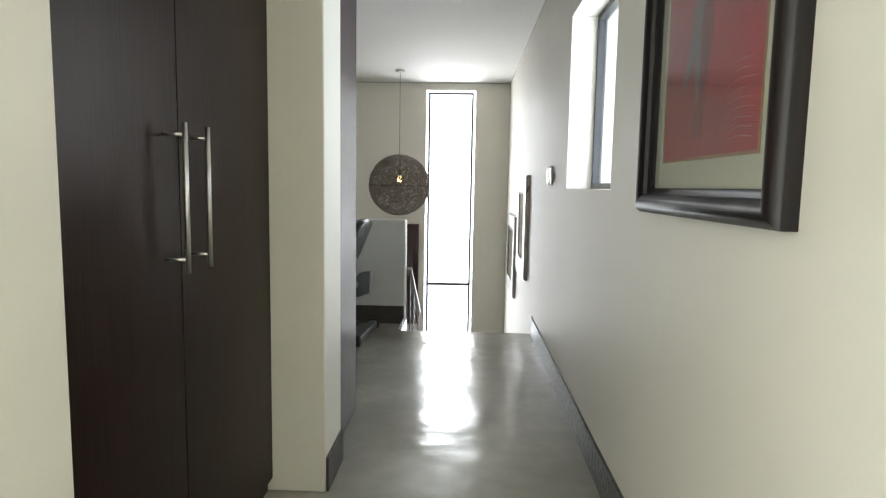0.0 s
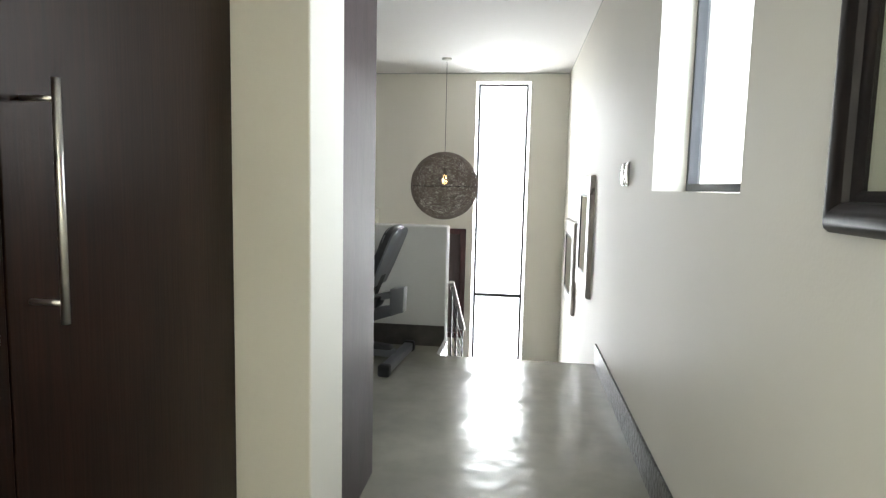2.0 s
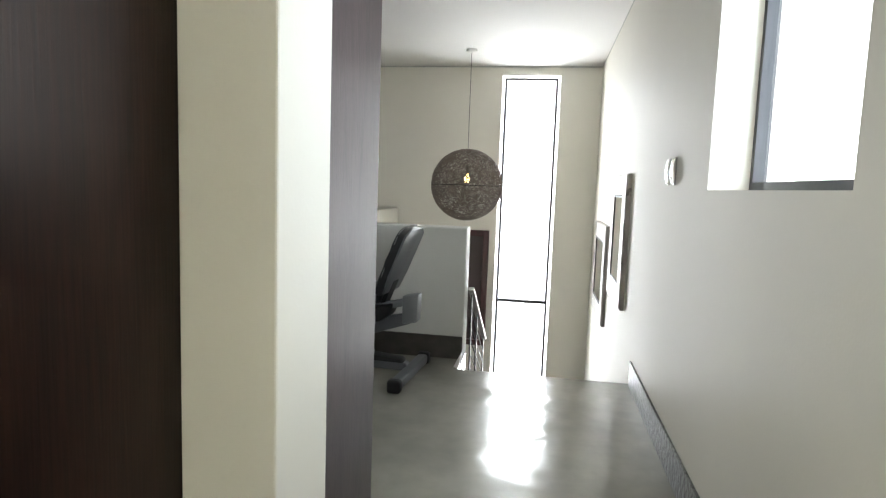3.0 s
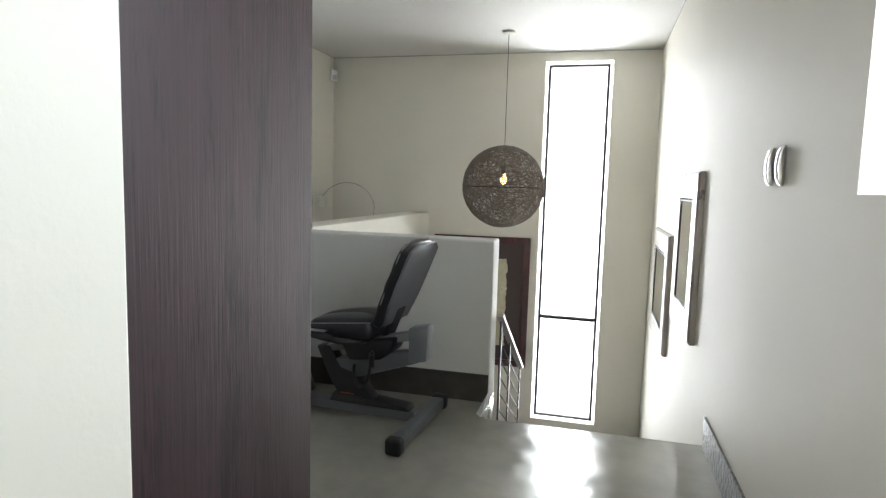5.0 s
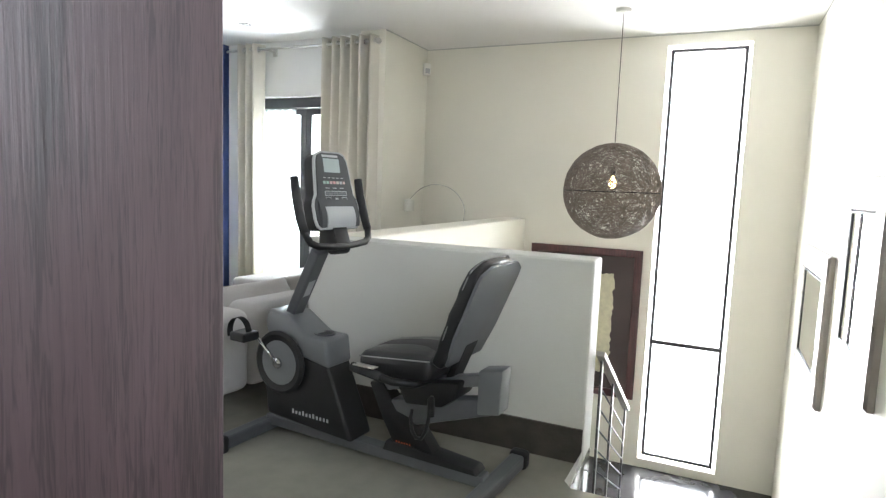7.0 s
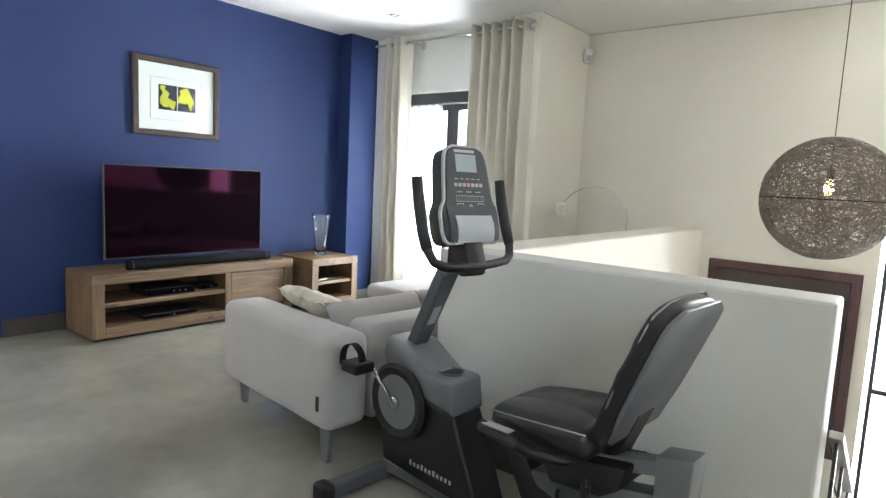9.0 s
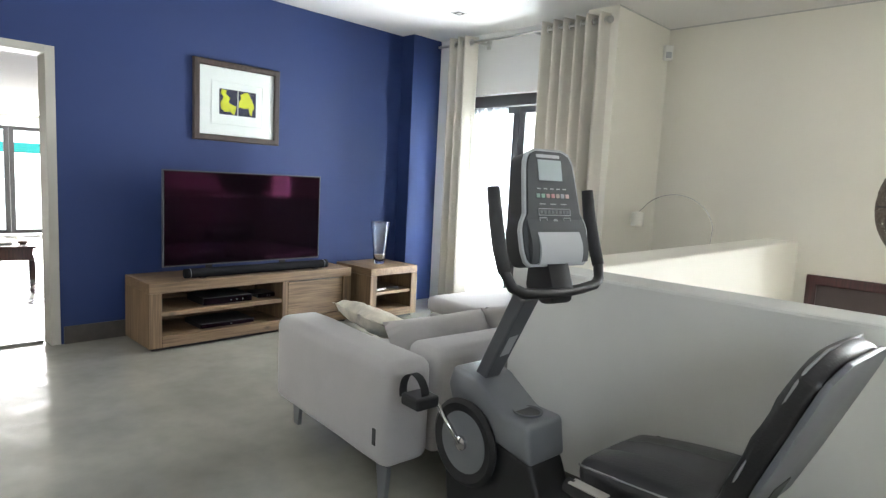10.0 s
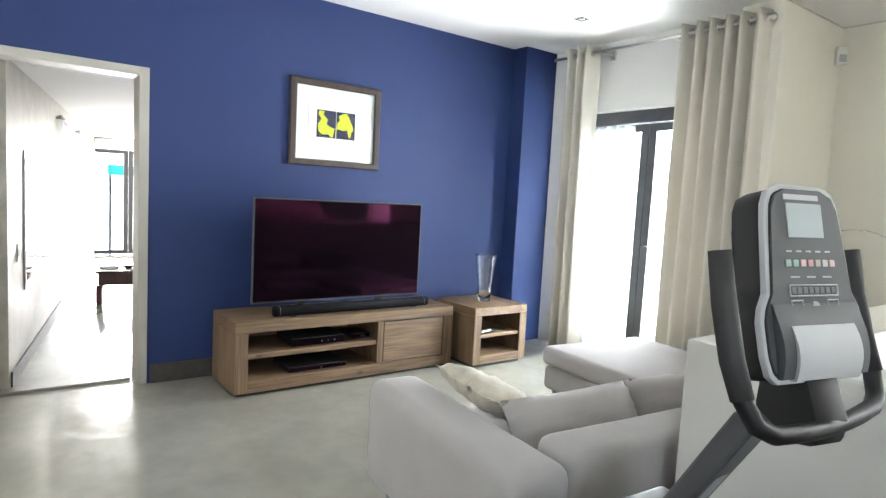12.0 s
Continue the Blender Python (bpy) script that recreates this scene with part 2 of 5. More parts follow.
def wenge(name, dark, light, rough):
    """Mauve-brown veneer, its short dark pores bunched in wandering bands."""
    mat = wood(name, dark, light, rough, 0.85, 2, 0.2, contrast=0.6)
    nodes, links = mat.node_tree.nodes, mat.node_tree.links
    coords, mp, bands, pores = nodes.new("ShaderNodeTexCoord"), nodes.new("ShaderNodeMapping"), nodes.new("ShaderNodeTexNoise"), nodes.new("ShaderNodeTexNoise")
    long_map = nodes.new("ShaderNodeMapping")
    mp.inputs["Scale"].default_value, long_map.inputs["Scale"].default_value = (1, 1, 0.055), (1, 1, 0.16)
    links.new(coords.outputs["Object"], mp.inputs[0])
    links.new(coords.outputs["Object"], long_map.inputs[0])
    links.new(mp.outputs[0], pores.inputs["Vector"])
    links.new(long_map.outputs[0], bands.inputs["Vector"])
    pores.inputs["Scale"].default_value, pores.inputs["Detail"].default_value, pores.inputs["Distortion"].default_value = 230, 2, 1.4
    bands.inputs["Scale"].default_value, bands.inputs["Detail"].default_value, bands.inputs["Distortion"].default_value = 11, 3, 1.6
    apart, cut, keep, mult = nodes.new("ShaderNodeSeparateXYZ"), nodes.new("ShaderNodeMath"), nodes.new("ShaderNodeMapRange"), nodes.new("ShaderNodeMix")
    links.new(coords.outputs["Object"], apart.inputs[0])
    cut.operation = "MULTIPLY_ADD"
    cut.inputs[1].default_value = 0.30
    links.new(apart.outputs["Y"], cut.inputs[0])
    links.new(bands.outputs["Fac"], cut.inputs[2])
    total = nodes.new("ShaderNodeMath")
    total.operation = "ADD"
    links.new(cut.outputs[0], total.inputs[0])
    links.new(pores.outputs["Fac"], total.inputs[1])
    keep.inputs["From Min"].default_value, keep.inputs["From Max"].default_value = 1.10, 1.30
    keep.inputs["To Min"].default_value, keep.inputs["To Max"].default_value = 1.0, 0.42
    links.new(total.outputs[0], keep.inputs["Value"])
    mult.data_type, mult.blend_type = "RGBA", "MULTIPLY"
    mult.inputs["Factor"].default_value = 1.0
    shader = nodes["Principled BSDF"]
    links.new(shader.inputs["Base Color"].links[0].from_socket, mult.inputs["A"])
    links.new(keep.outputs["Result"], mult.inputs["B"])
    links.new(mult.outputs["Result"], shader.inputs["Base Color"])
    return mat


PANEL = wenge("dark_wenge_grain", (0.028, 0.016, 0.018), (0.049, 0.030, 0.034), 0.42)
CUPBOARD = wood("dark_wenge_satin", (0.008, 0.004, 0.003), (0.019, 0.0085, 0.0055), 0.33, 0.8, 2, 0.10)
CUPBOARD.node_tree.nodes["Principled BSDF"].inputs["Specular IOR Level"].default_value = 0.16
CUPBOARD.node_tree.nodes["Principled BSDF"].inputs["Specular Tint"].default_value = (1.0, 0.80, 0.68, 1)
OAK = wood("rustic_oak_long", (0.080, 0.047, 0.023), (0.205, 0.132, 0.070), 0.62, 0.5, 1, 0.25, knots=True, contrast=0.85)
OAK_UP = wood("rustic_oak_upright", (0.080, 0.047, 0.023), (0.205, 0.132, 0.070), 0.62, 0.5, 2, 0.25, knots=True, contrast=0.85)
OAK_X = wood("rustic_oak_cross", (0.080, 0.047, 0.023), (0.205, 0.132, 0.070), 0.62, 0.5, 0, 0.25, knots=True, contrast=0.85)
RED_WOOD = wood("red_brown_wood", (0.06, 0.014, 0.010), (0.13, 0.035, 0.025), 0.35, 0.8, 2, 0.15, coat=0.3)
STEEL = material("brushed_steel", (0.62, 0.61, 0.59), 0.3, 1.0, vary=0.05, bump=0.05, bump_scale=200)
CHROME = material("chrome", (0.55, 0.55, 0.56), 0.12, 1.0, vary=0.03)
WINDOW_METAL = material("charcoal_window_frame", (0.050, 0.051, 0.056), 0.4, vary=0.1, bump=0.05)
BLACK = material("black_plastic", (0.006, 0.006, 0.007), 0.5, vary=0.15, bump=0.08, bump_scale=250)
RUBBER = material("black_foam_grip", (0.02, 0.02, 0.021), 0.65, vary=0.2, bump=0.3, bump_scale=300)
SILVER = material("silver_grey_plastic", (0.17, 0.178, 0.19), 0.36, 0.35, vary=0.06, bump=0.05, bump_scale=200)
STEEL_GREY = material("grey_painted_steel", (0.115, 0.12, 0.132), 0.4, 0.4, vary=0.06, bump=0.04)
LIGHT_GREY = material("light_grey_plastic", (0.42, 0.43, 0.44), 0.4, vary=0.04)
LEATHER = material("black_vinyl", (0.011, 0.011, 0.013), 0.34, vary=0.15, scale=6, bump=0.35, bump_scale=140)
MESH_GREY = material("grey_seat_fabric", (0.06, 0.06, 0.06), 0.8, vary=0.1, bump=0.5, bump_scale=400)
PIPING = material("pale_piping", (0.28, 0.28, 0.28), 0.6)
SOFA = material("grey_beige_sofa_cloth", (0.41, 0.395, 0.385), 0.9, vary=0.07, scale=4, grain=0.12, bump=0.5, bump_scale=420, sheen=0.25)
CUSHION = material("light_grey_cushion_cloth", (0.42, 0.40, 0.385), 0.9, vary=0.06, grain=0.1, bump=0.5, bump_scale=420, sheen=0.2)
CREAM_CUSHION = material("cream_cushion_cloth", (0.56, 0.52, 0.42), 0.85, vary=0.25, scale=14, bump=0.4, bump_scale=300, sheen=0.2)
CURTAIN = material("natural_linen", (0.70, 0.665, 0.59), 0.85, vary=0.03, scale=2, grain=0.05, bump=0.2, bump_scale=350, sheen=0.1)
tree = CURTAIN.node_tree
leak, blend = tree.nodes.new("ShaderNodeBsdfTranslucent"), tree.nodes.new("ShaderNodeMixShader")
leak.inputs[0].default_value, blend.inputs[0].default_value = (0.72, 0.68, 0.62, 1), 0.09
tree.links.new(tree.nodes["Principled BSDF"].outputs[0], blend.inputs[1])
tree.links.new(leak.outputs[0], blend.inputs[2])
tree.links.new(blend.outputs[0], tree.nodes["Material Output"].inputs[0])
RATTAN = material("dark_woven_rattan", (0.19, 0.155, 0.13), 0.6, vary=0.35, scale=30, bump=0.3)
GLASS = glass("window_glass", (0.97, 0.99, 0.99))
CLEAR = glass("clear_vase_glass", (0.98, 1, 1), 0.0, False)
BULB = glow("bulb_glow", (1.0, 0.60, 0.24), 12)
SCREEN = material("tv_screen", (0.003, 0.002, 0.003), 0.07, vary=0.05, rough_vary=0.01)
SCREEN.node_tree.nodes["Principled BSDF"].inputs["Specular IOR Level"].default_value = 0.32
SCREEN.node_tree.nodes["Principled BSDF"].inputs["Specular Tint"].default_value = (0.62, 0.10, 0.36, 1)
MAT_BOARD = material("white_mount_board", (0.78, 0.78, 0.75), 0.7, vary=0.02)
FRAME_DARK = wood("dark_picture_frame", (0.008, 0.006, 0.006), (0.017, 0.012, 0.011), 0.42, 0.7, 2, 0.03, coat=0.0)

FRAME_DARK.node_tree.nodes["Principled BSDF"].inputs["Specular IOR Level"].default_value = 0.3
nodes, links = FLOOR.node_tree.nodes, FLOOR.node_tree.links
wave = nodes.new("ShaderNodeTexNoise")
wave.inputs["Scale"].default_value, wave.inputs["Detail"].default_value = 3.4, 2
swell = nodes.new("ShaderNodeBump")
swell.inputs["Strength"].default_value, swell.inputs["Distance"].default_value = 0.42, 0.02
links.new(nodes["Texture Coordinate"].outputs["Object"], wave.inputs["Vector"])
links.new(wave.outputs["Fac"], swell.inputs["Height"])
links.new(swell.outputs["Normal"], nodes["Bump"].inputs["Normal"])
links.new(nodes["Bump"].outputs["Normal"], nodes["Principled BSDF"].inputs["Coat Normal"])

# ---- structure ----
X0, X1 = -5.33, 0.835          # blue wall and right-hand wall
TOP = 2.82
STEP_Y, PAR_Y0, PAR_Y1 = 7.48, 7.74, 7.94
VOID_X, EDGE_X = -1.71, -0.34
PAR_X = -1.97
FAR_Y, CURTAIN_Y = 11.17, 10.38
LAND_Z = -1.5

bm = bmesh.new()
add_prism(bm, [(X1, -1.0), (X1, STEP_Y), (EDGE_X, STEP_Y), (EDGE_X, PAR_Y1), (VOID_X, PAR_Y1), (VOID_X, FAR_Y), (X0 - 0.22, FAR_Y), (X0 - 0.22, -1.0)], 2, -0.25, 0.0)
structure("floor", bm, FLOOR, "pale grey-green polished screed floor with a soft sheen", "floor")
structure("ceiling", box((-5.6, -1.0, TOP), (1.2, 11.5, TOP + 0.2)), CEILING, "smooth white painted plaster ceiling", "ceiling")

# right-hand wall with its high window
N0, N1, NB, NT = 4.77, 5.90, 1.305, 2.33
structure("wall_east", boxes(((X1, -1, -3.2), (1.12, N0, TOP)), ((X1, N1, -3.2), (1.12, 11.45, TOP)), ((X1, N0, -3.2), (1.12, N1, NB)), ((X1, N0, NT), (1.12, N1, TOP))), WALL, "long cream painted plaster wall beside the stairs", "wall")
# far wall with the tall slit window
W0, W1, WB, WT = -0.395, 0.337, -1.41, 2.715
structure("wall_north", boxes(((-3.3, FAR_Y, -3.2), (W0, FAR_Y + 0.25, TOP)), ((W1, FAR_Y, -3.2), (X1, FAR_Y + 0.25, TOP)), ((W0, FAR_Y, -3.2), (W1, FAR_Y + 0.25, WB)), ((W0, FAR_Y, WT), (W1, FAR_Y + 0.25, TOP))), WALL, "tall cream painted stairwell wall", "wall")
structure("wall_return", box((-3.25, CURTAIN_Y - 0.15, 0), (-2.96, FAR_Y, TOP)), WALL, "short cream wall beside the curtain", "wall")
# wall of the balcony doors
D0, D1, DT = -4.85, -3.30, 2.22
structure("wall_balcony", boxes(((X0 - 0.22, CURTAIN_Y, 0), (D0, CURTAIN_Y + 0.24, TOP)), ((D1, CURTAIN_Y, 0), (-3.25, CURTAIN_Y + 0.24, TOP)), ((D0, CURTAIN_Y, DT), (D1, CURTAIN_Y + 0.24, TOP))), REVEAL, "pale wall round the balcony doors", "wall")
# blue wall with its doorway
P0, P1, PT = 5.86, 6.77, 2.085
structure("wall_west", boxes(((X0 - 0.22, 5.0, 0), (X0, P0, TOP)), ((X0 - 0.22, P1, 0), (X0, CURTAIN_Y, TOP)), ((X0 - 0.22, P0, PT), (X0, P1, TOP))), BLUE, "deep blue painted feature wall", "wall")
structure("column", box((X0, 9.98, 0), (-5.15, CURTAIN_Y, TOP)), BLUE, "deep blue painted pier in the corner", "column")
# Back wall is out of view; its wide opening is made up for the lounge fill.
structure("wall_south", boxes(((X0 - 0.22, 5.0, 0), (X0, 5.2, TOP)), ((-3.25, 5.0, 0), (-0.95, 5.2, TOP)), ((X0, 5.0, 2.35), (-3.25, 5.2, TOP)), ((X0, 5.0, 0), (-3.25, 5.2, 0.35))), WALL, "cream painted back wall of the lounge", "wall")
# The recess at y 0.3 to 1.7 is added, unseen, to hold the fill lamp.
structure("wall_hall", boxes(((-0.85, -1, 0), (-0.565, 0.3, TOP)), ((-0.85, 1.7, 0), (-0.565, 3.32, TOP)), ((-0.85, 0.3, 2.45), (-0.565, 1.7, TOP)), ((-0.85, 0.3, 0), (-0.75, 1.7, 2.45)), ((-0.75, 0.3, 0), (-0.565, 1.7, 0.35))), WALL, "cream painted corridor wall", "wall")
structure("wall_pier", box((-0.85, 4.59, 0), (-0.35, 4.905, TOP), 0.006), WALL, "narrow cream plaster pier beside the cupboards", "wall")
structure("wall_behind", box((-0.85, -1.2, 0), (1.12, -1, TOP)), WALL, "cream painted end wall of the corridor", "wall")
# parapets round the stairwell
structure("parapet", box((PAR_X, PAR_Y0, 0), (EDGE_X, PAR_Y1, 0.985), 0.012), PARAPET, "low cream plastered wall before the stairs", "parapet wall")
structure("parapet", box((PAR_X, PAR_Y1, 0), (VOID_X, FAR_Y, 0.985), 0.012), WALL, "low cream plastered wall along the stairwell", "parapet wall")
structure("wall_below", boxes(((PAR_X, PAR_Y1, -3.2), (VOID_X, FAR_Y, -0.25)), ((PAR_X, STEP_Y + 0.1, -3.2), (EDGE_X, PAR_Y1, -0.25))), WALL, "plastered wall under the upper floor", "wall")

# stairs down to the landing
RISE, GOING = 1.5 / 9, 0.30
steps = thing("staircase", "dark polished screed steps going down to the landing", "stairs", (0, STEP_Y, 0))
steps["kind"] = "structure"
for i in range(8):
    z = -RISE * (i + 1)
    part("step", box((EDGE_X + 0.01, GOING * i, z - 0.25), (X1 - 0.002, GOING * (i + 1) + 0.02, z), 0.006), DARK_TILE, steps)
structure("landing", box((VOID_X, STEP_Y + 8 * GOING, LAND_Z - 0.2), (X1, FAR_Y, LAND_Z)), DARK_TILE, "dark glossy landing floor", "floor")
structure("floor_lower", box((VOID_X, STEP_Y, -3.2), (X1, FAR_Y, -3.0)), DARK_TILE, "dark lower floor under the stairs", "floor")

# Unseen backing that closes the made-up opening.
structure("fill_opening_back", box((X0, 4.80, 0.3), (-3.25, 4.99, 2.4)), REVEAL, "unseen white backing behind the added opening in the back wall", "wall")

# ---- skirtings ----
bm = bmesh.new()
foot = [bm.verts.new(p) for p in ((EDGE_X, PAR_Y0 - 0.013, 0.001), (EDGE_X - 0.035, STEP_Y + 0.05, 0.001), (EDGE_X, STEP_Y + 0.005, 0.001), (EDGE_X, PAR_Y0 - 0.013, 0.07))]
for a, b, c in ((0, 1, 2), (0, 3, 1), (1, 3, 2), (0, 2, 3)):
    bm.faces.new((foot[a], foot[b], foot[c]))
structure("trim", bm, PARAPET, "small white plaster fillet at the foot of the low wall", "trim")
SCUFFED = material("scuffed_dark_skirting", (0.10, 0.098, 0.095), 0.36, vary=0.5, scale=16, grain=0.7, bump=1.0, bump_scale=34, rough_vary=0.2, tint=(0.010, 0.009, 0.009))
structure("baseboard", box((X1 - 0.012, -1, 0), (X1, STEP_Y - 0.02, 0.162)), SCUFFED, "mottled dark grey screed skirting", "skirting")
structure("baseboard", box((-0.3495, 4.60, 0), (-0.338, 4.90, 0.15)), SKIRT, "dark grey screed skirting on the pier", "skirting")
structure("baseboard", box((EDGE_X - 0.005, PAR_Y0 - 0.012, 0), (PAR_X, PAR_Y0, 0.17)), SKIRT, "dark grey screed skirting along the low wall", "skirting")
structure("baseboard", box((X0, P1 + 0.05, 0), (X0 + 0.012, 9.98, 0.13)), SKIRT, "grey screed skirting under the blue wall", "skirting")

# ---- cupboards in the corridor ----
structure("wall_cupboard_back", box((-1.3, 3.32, 0), (-1.2, 4.845, TOP)), WALL, "wall behind the cupboards", "wall")
cup = thing("wardrobe", "dark brown wood built-in wardrobe with steel bar handles", "wardrobe", (-0.575, 3.39, 0))
part("body", box((-0.58, -0.068, 0.0), (-0.022, 1.198, TOP - 0.003)), CUPBOARD, cup)
for y0, y1, hy in ((-0.068, 0.438, 0.350), (0.442, 1.197, 0.487)):
    door = part("door", box((-0.02, y0, 0.06), (0.0, y1, TOP - 0.02), 0.002), CUPBOARD, cup)
    grip = part("handle", tube([(0.062, hy, 1.065), (0.062, hy, 1.462)], 0.007, 12), STEEL, door, smooth=True)
    for z in (1.10, 1.43):
        part("handle_post", tube([(0.0, hy, z), (0.062, hy, z)], 0.005, 8), STEEL, grip, smooth=True)

# ---- tall cupboard end panel beside the pier ----
tall = thing("tall_cupboard", "tall dark wenge cupboard with a grained end panel", "cupboard", (-0.388, 4.91, 0))
part("side_panel", box((-0.020, 0, 0.02), (0, 0.585, TOP - 0.003), 0.0015), PANEL, tall)
part("body", box((-0.5, 0.0, 0.08), (-0.021, 0.53, TOP - 0.003)), CUPBOARD, tall)
part("plinth", box((-0.48, 0.02, 0), (-0.03, 0.50, 0.079)), BLACK, tall)
for x0, x1, hx in ((-0.499, -0.262, -0.29), (-0.258, -0.022, -0.23)):
    front = part("door", box((x0, 0.531, 0.085), (x1, 0.551, TOP - 0.01), 0.002), CUPBOARD, tall)
    part("handle", tube([(hx, 0.551, 0.99), (hx, 0.585, 1.0), (hx, 0.585, 1.44), (hx, 0.551, 1.45)], 0.006, 10), STEEL, front, smooth=True)


# ---- light panel room beyond the windows ----
SKY_GLOW = glow("bright_overcast_sky", (0.93, 0.97, 1.0), 3.0)
structure("ground", box((-40, -30, -7.4), (40, 40, -7.2)), material("paving_outside", (0.35, 0.34, 0.31), 0.9, vary=0.2), "pale paving far below the windows", "ground")
structure("backdrop", box((-9, 19.0, -7.2), (9, 19.1, 9)), SKY_GLOW, "bright hazy sky beyond the stair window", "sky")
structure("backdrop", box((2.2, 1.0, -7.2), (2.3, 18.9, 7)), SKY_GLOW, "bright hazy sky beyond the side window", "sky")
structure("backdrop", box((-15.8, 3.0, -7.2), (-15.7, 14, 6)), SKY_GLOW, "bright hazy sky beyond the next room", "sky")

# ---- window frames ----


def pane_window(name, axis, a0, a1, b0, b1, at, bars=(), width=0.035, depth=0.05, label=""):
    """A metal-framed pane that faces along axis, with cross bars at the heights given."""
    def flat(p0, p1):
        lo, hi = [0, 0, 0], [0, 0, 0]
        other = 1 - axis
        lo[axis], hi[axis] = at, at + depth
        lo[other], hi[other], lo[2], hi[2] = p0[0], p1[0], p0[1], p1[1]
        return lo, hi
    ob = thing(name, label or "charcoal metal framed window with clear panes", "window")
    ob["kind"] = "structure"
    rim = part("window_frame", boxes(flat((a0, b0), (a0 + width, b1)), flat((a1 - width, b0), (a1, b1)), flat((a0 + width, b0), (a1 - width, b0 + width)), flat((a0 + width, b1 - width), (a1 - width, b1))), WINDOW_METAL, ob)
    heights = [b0 + width, *bars, b1 - width]
    for h in bars:
        part("glazing_bar", box(*flat((a0 + width, h - 0.02), (a1 - width, h + 0.02))), WINDOW_METAL, ob)
    for h0, h1 in zip(heights, heights[1:]):
        lo, hi = flat((a0 + width, h0), (a1 - width, h1))
        lo[axis], hi[axis] = at + depth * 0.4, at + depth * 0.4 + 0.006
        part("pane", box(lo, hi), GLASS, ob).visible_shadow = False
    return ob


pane_window("window_1", 1, W0 + 0.032, W1 - 0.03, WB + 0.03, WT - 0.03, FAR_Y + 0.045, (-0.185,), 0.029, 0.05, "tall narrow charcoal metal window over the stairs")
pane_window("window_2", 0, N0, N1, NB + 0.002, NT, 0.987, (), 0.032, 0.05, "high charcoal metal window in the corridor")

# balcony doors: header, fixed light and a door leaf with a handle
bd = thing("door_1", "black aluminium glazed balcony doors", "glass door", (0, CURTAIN_Y + 0.10, 0))
bd["kind"] = "structure"
part("door_frame", boxes(((D0, 0, 0), (D0 + 0.06, 0.07, DT)), ((D1 - 0.06, 0, 0), (D1, 0.07, DT)), ((D0 + 0.06, 0, DT - 0.11), (D1 - 0.06, 0.07, DT)), ((D0 + 0.06, 0, 0), (D1 - 0.06, 0.07, 0.04))), WINDOW_METAL, bd)
for x0, x1 in ((D0 + 0.06, -4.10), (-4.10, D1 - 0.06)):
    leaf = part("door_leaf", boxes(((x0 + 0.002, -0.01, 0.045), (x0 + 0.075, 0.04, DT - 0.115)), ((x1 - 0.075, -0.01, 0.045), (x1 - 0.002, 0.04, DT - 0.115)), ((x0 + 0.075, -0.01, 0.045), (x1 - 0.075, 0.04, 0.16)), ((x0 + 0.075, -0.01, DT - 0.19), (x1 - 0.075, 0.04, DT - 0.115))), WINDOW_METAL, bd)
    part("pane", box((x0 + 0.075, 0.012, 0.16), (x1 - 0.075, 0.018, DT - 0.19)), GLASS, leaf).visible_shadow = False
part("door_handle", tube([(-4.06, -0.012, 1.05), (-4.06, -0.06, 1.05), (-4.04, -0.065, 1.05), (-3.95, -0.065, 1.05)], 0.009, 8), CHROME, bd, smooth=True)
structure("backdrop", box((-7.5, 14.0, -7.2), (-1.5, 14.1, 6)), SKY_GLOW, "bright hazy sky beyond the balcony", "sky")

# grey metal frame round the doorway in the blue wall
GREY_FRAME = material("greige_door_frame_paint", (0.40, 0.385, 0.34), 0.5, vary=0.08)
structure("door_2", boxes(((X0 - 0.2, P1 - 0.03, 0), (X0 + 0.006, P1 + 0.03, PT + 0.03)), ((X0 - 0.2, P0 - 0.035, 0), (X0 + 0.008, P0 + 0.05, PT + 0.035)), ((X0 - 0.2, P0 + 0.05, PT - 0.025), (X0 + 0.006, P1 - 0.03, PT + 0.03)), bevel=0.003), GREY_FRAME, "greige painted frame of the open doorway", "door frame")

# slim shadow line under the ceiling
LINE = material("ceiling_shadow_line", (0.50, 0.50, 0.47), 0.8)
structure("trim", boxes(((-2.96, FAR_Y - 0.004, TOP - 0.012), (X1, FAR_Y, TOP)), ((X1 - 0.004, -1, TOP - 0.012), (X1, FAR_Y - 0.004, TOP)), ((-2.96, CURTAIN_Y - 0.15, TOP - 0.012), (-2.956, FAR_Y - 0.004, TOP))), LINE, "thin grey shadow line below the ceiling", "trim")

# ---- the room beyond the blue wall ----
OLD_WALL = material("mottled_pale_plaster", (0.42, 0.40, 0.34), 0.45, vary=0.28, scale=5, bump=0.25, bump_scale=30, rough_vary=0.2)
ROOM_X = -13.2
skew, START_Y = 0.168, 6.04
structure("floor_next_room", prism([(X0 - 0.22, 5.4), (X0 - 0.22, 9.2), (ROOM_X, 9.2), (ROOM_X, 5.4)], 2, -0.25, 0.0), FLOOR, "pale glossy floor of the next room", "floor")
structure("threshold", box((X0 - 0.225, P0 + 0.05, 0), (X0 - 0.12, P1 - 0.05, 0.018), 0.004), FLOOR, "low pale sill in the doorway", "threshold")
structure("wall_next_room", prism([(X0 - 0.22, START_Y), (X0 - 0.22, 5.7), (ROOM_X, 5.7), (ROOM_X, START_Y + skew * (X0 - 0.22 - ROOM_X))], 2, 0.0, 2.09), OLD_WALL, "mottled pale plaster wall of the next room", "wall")
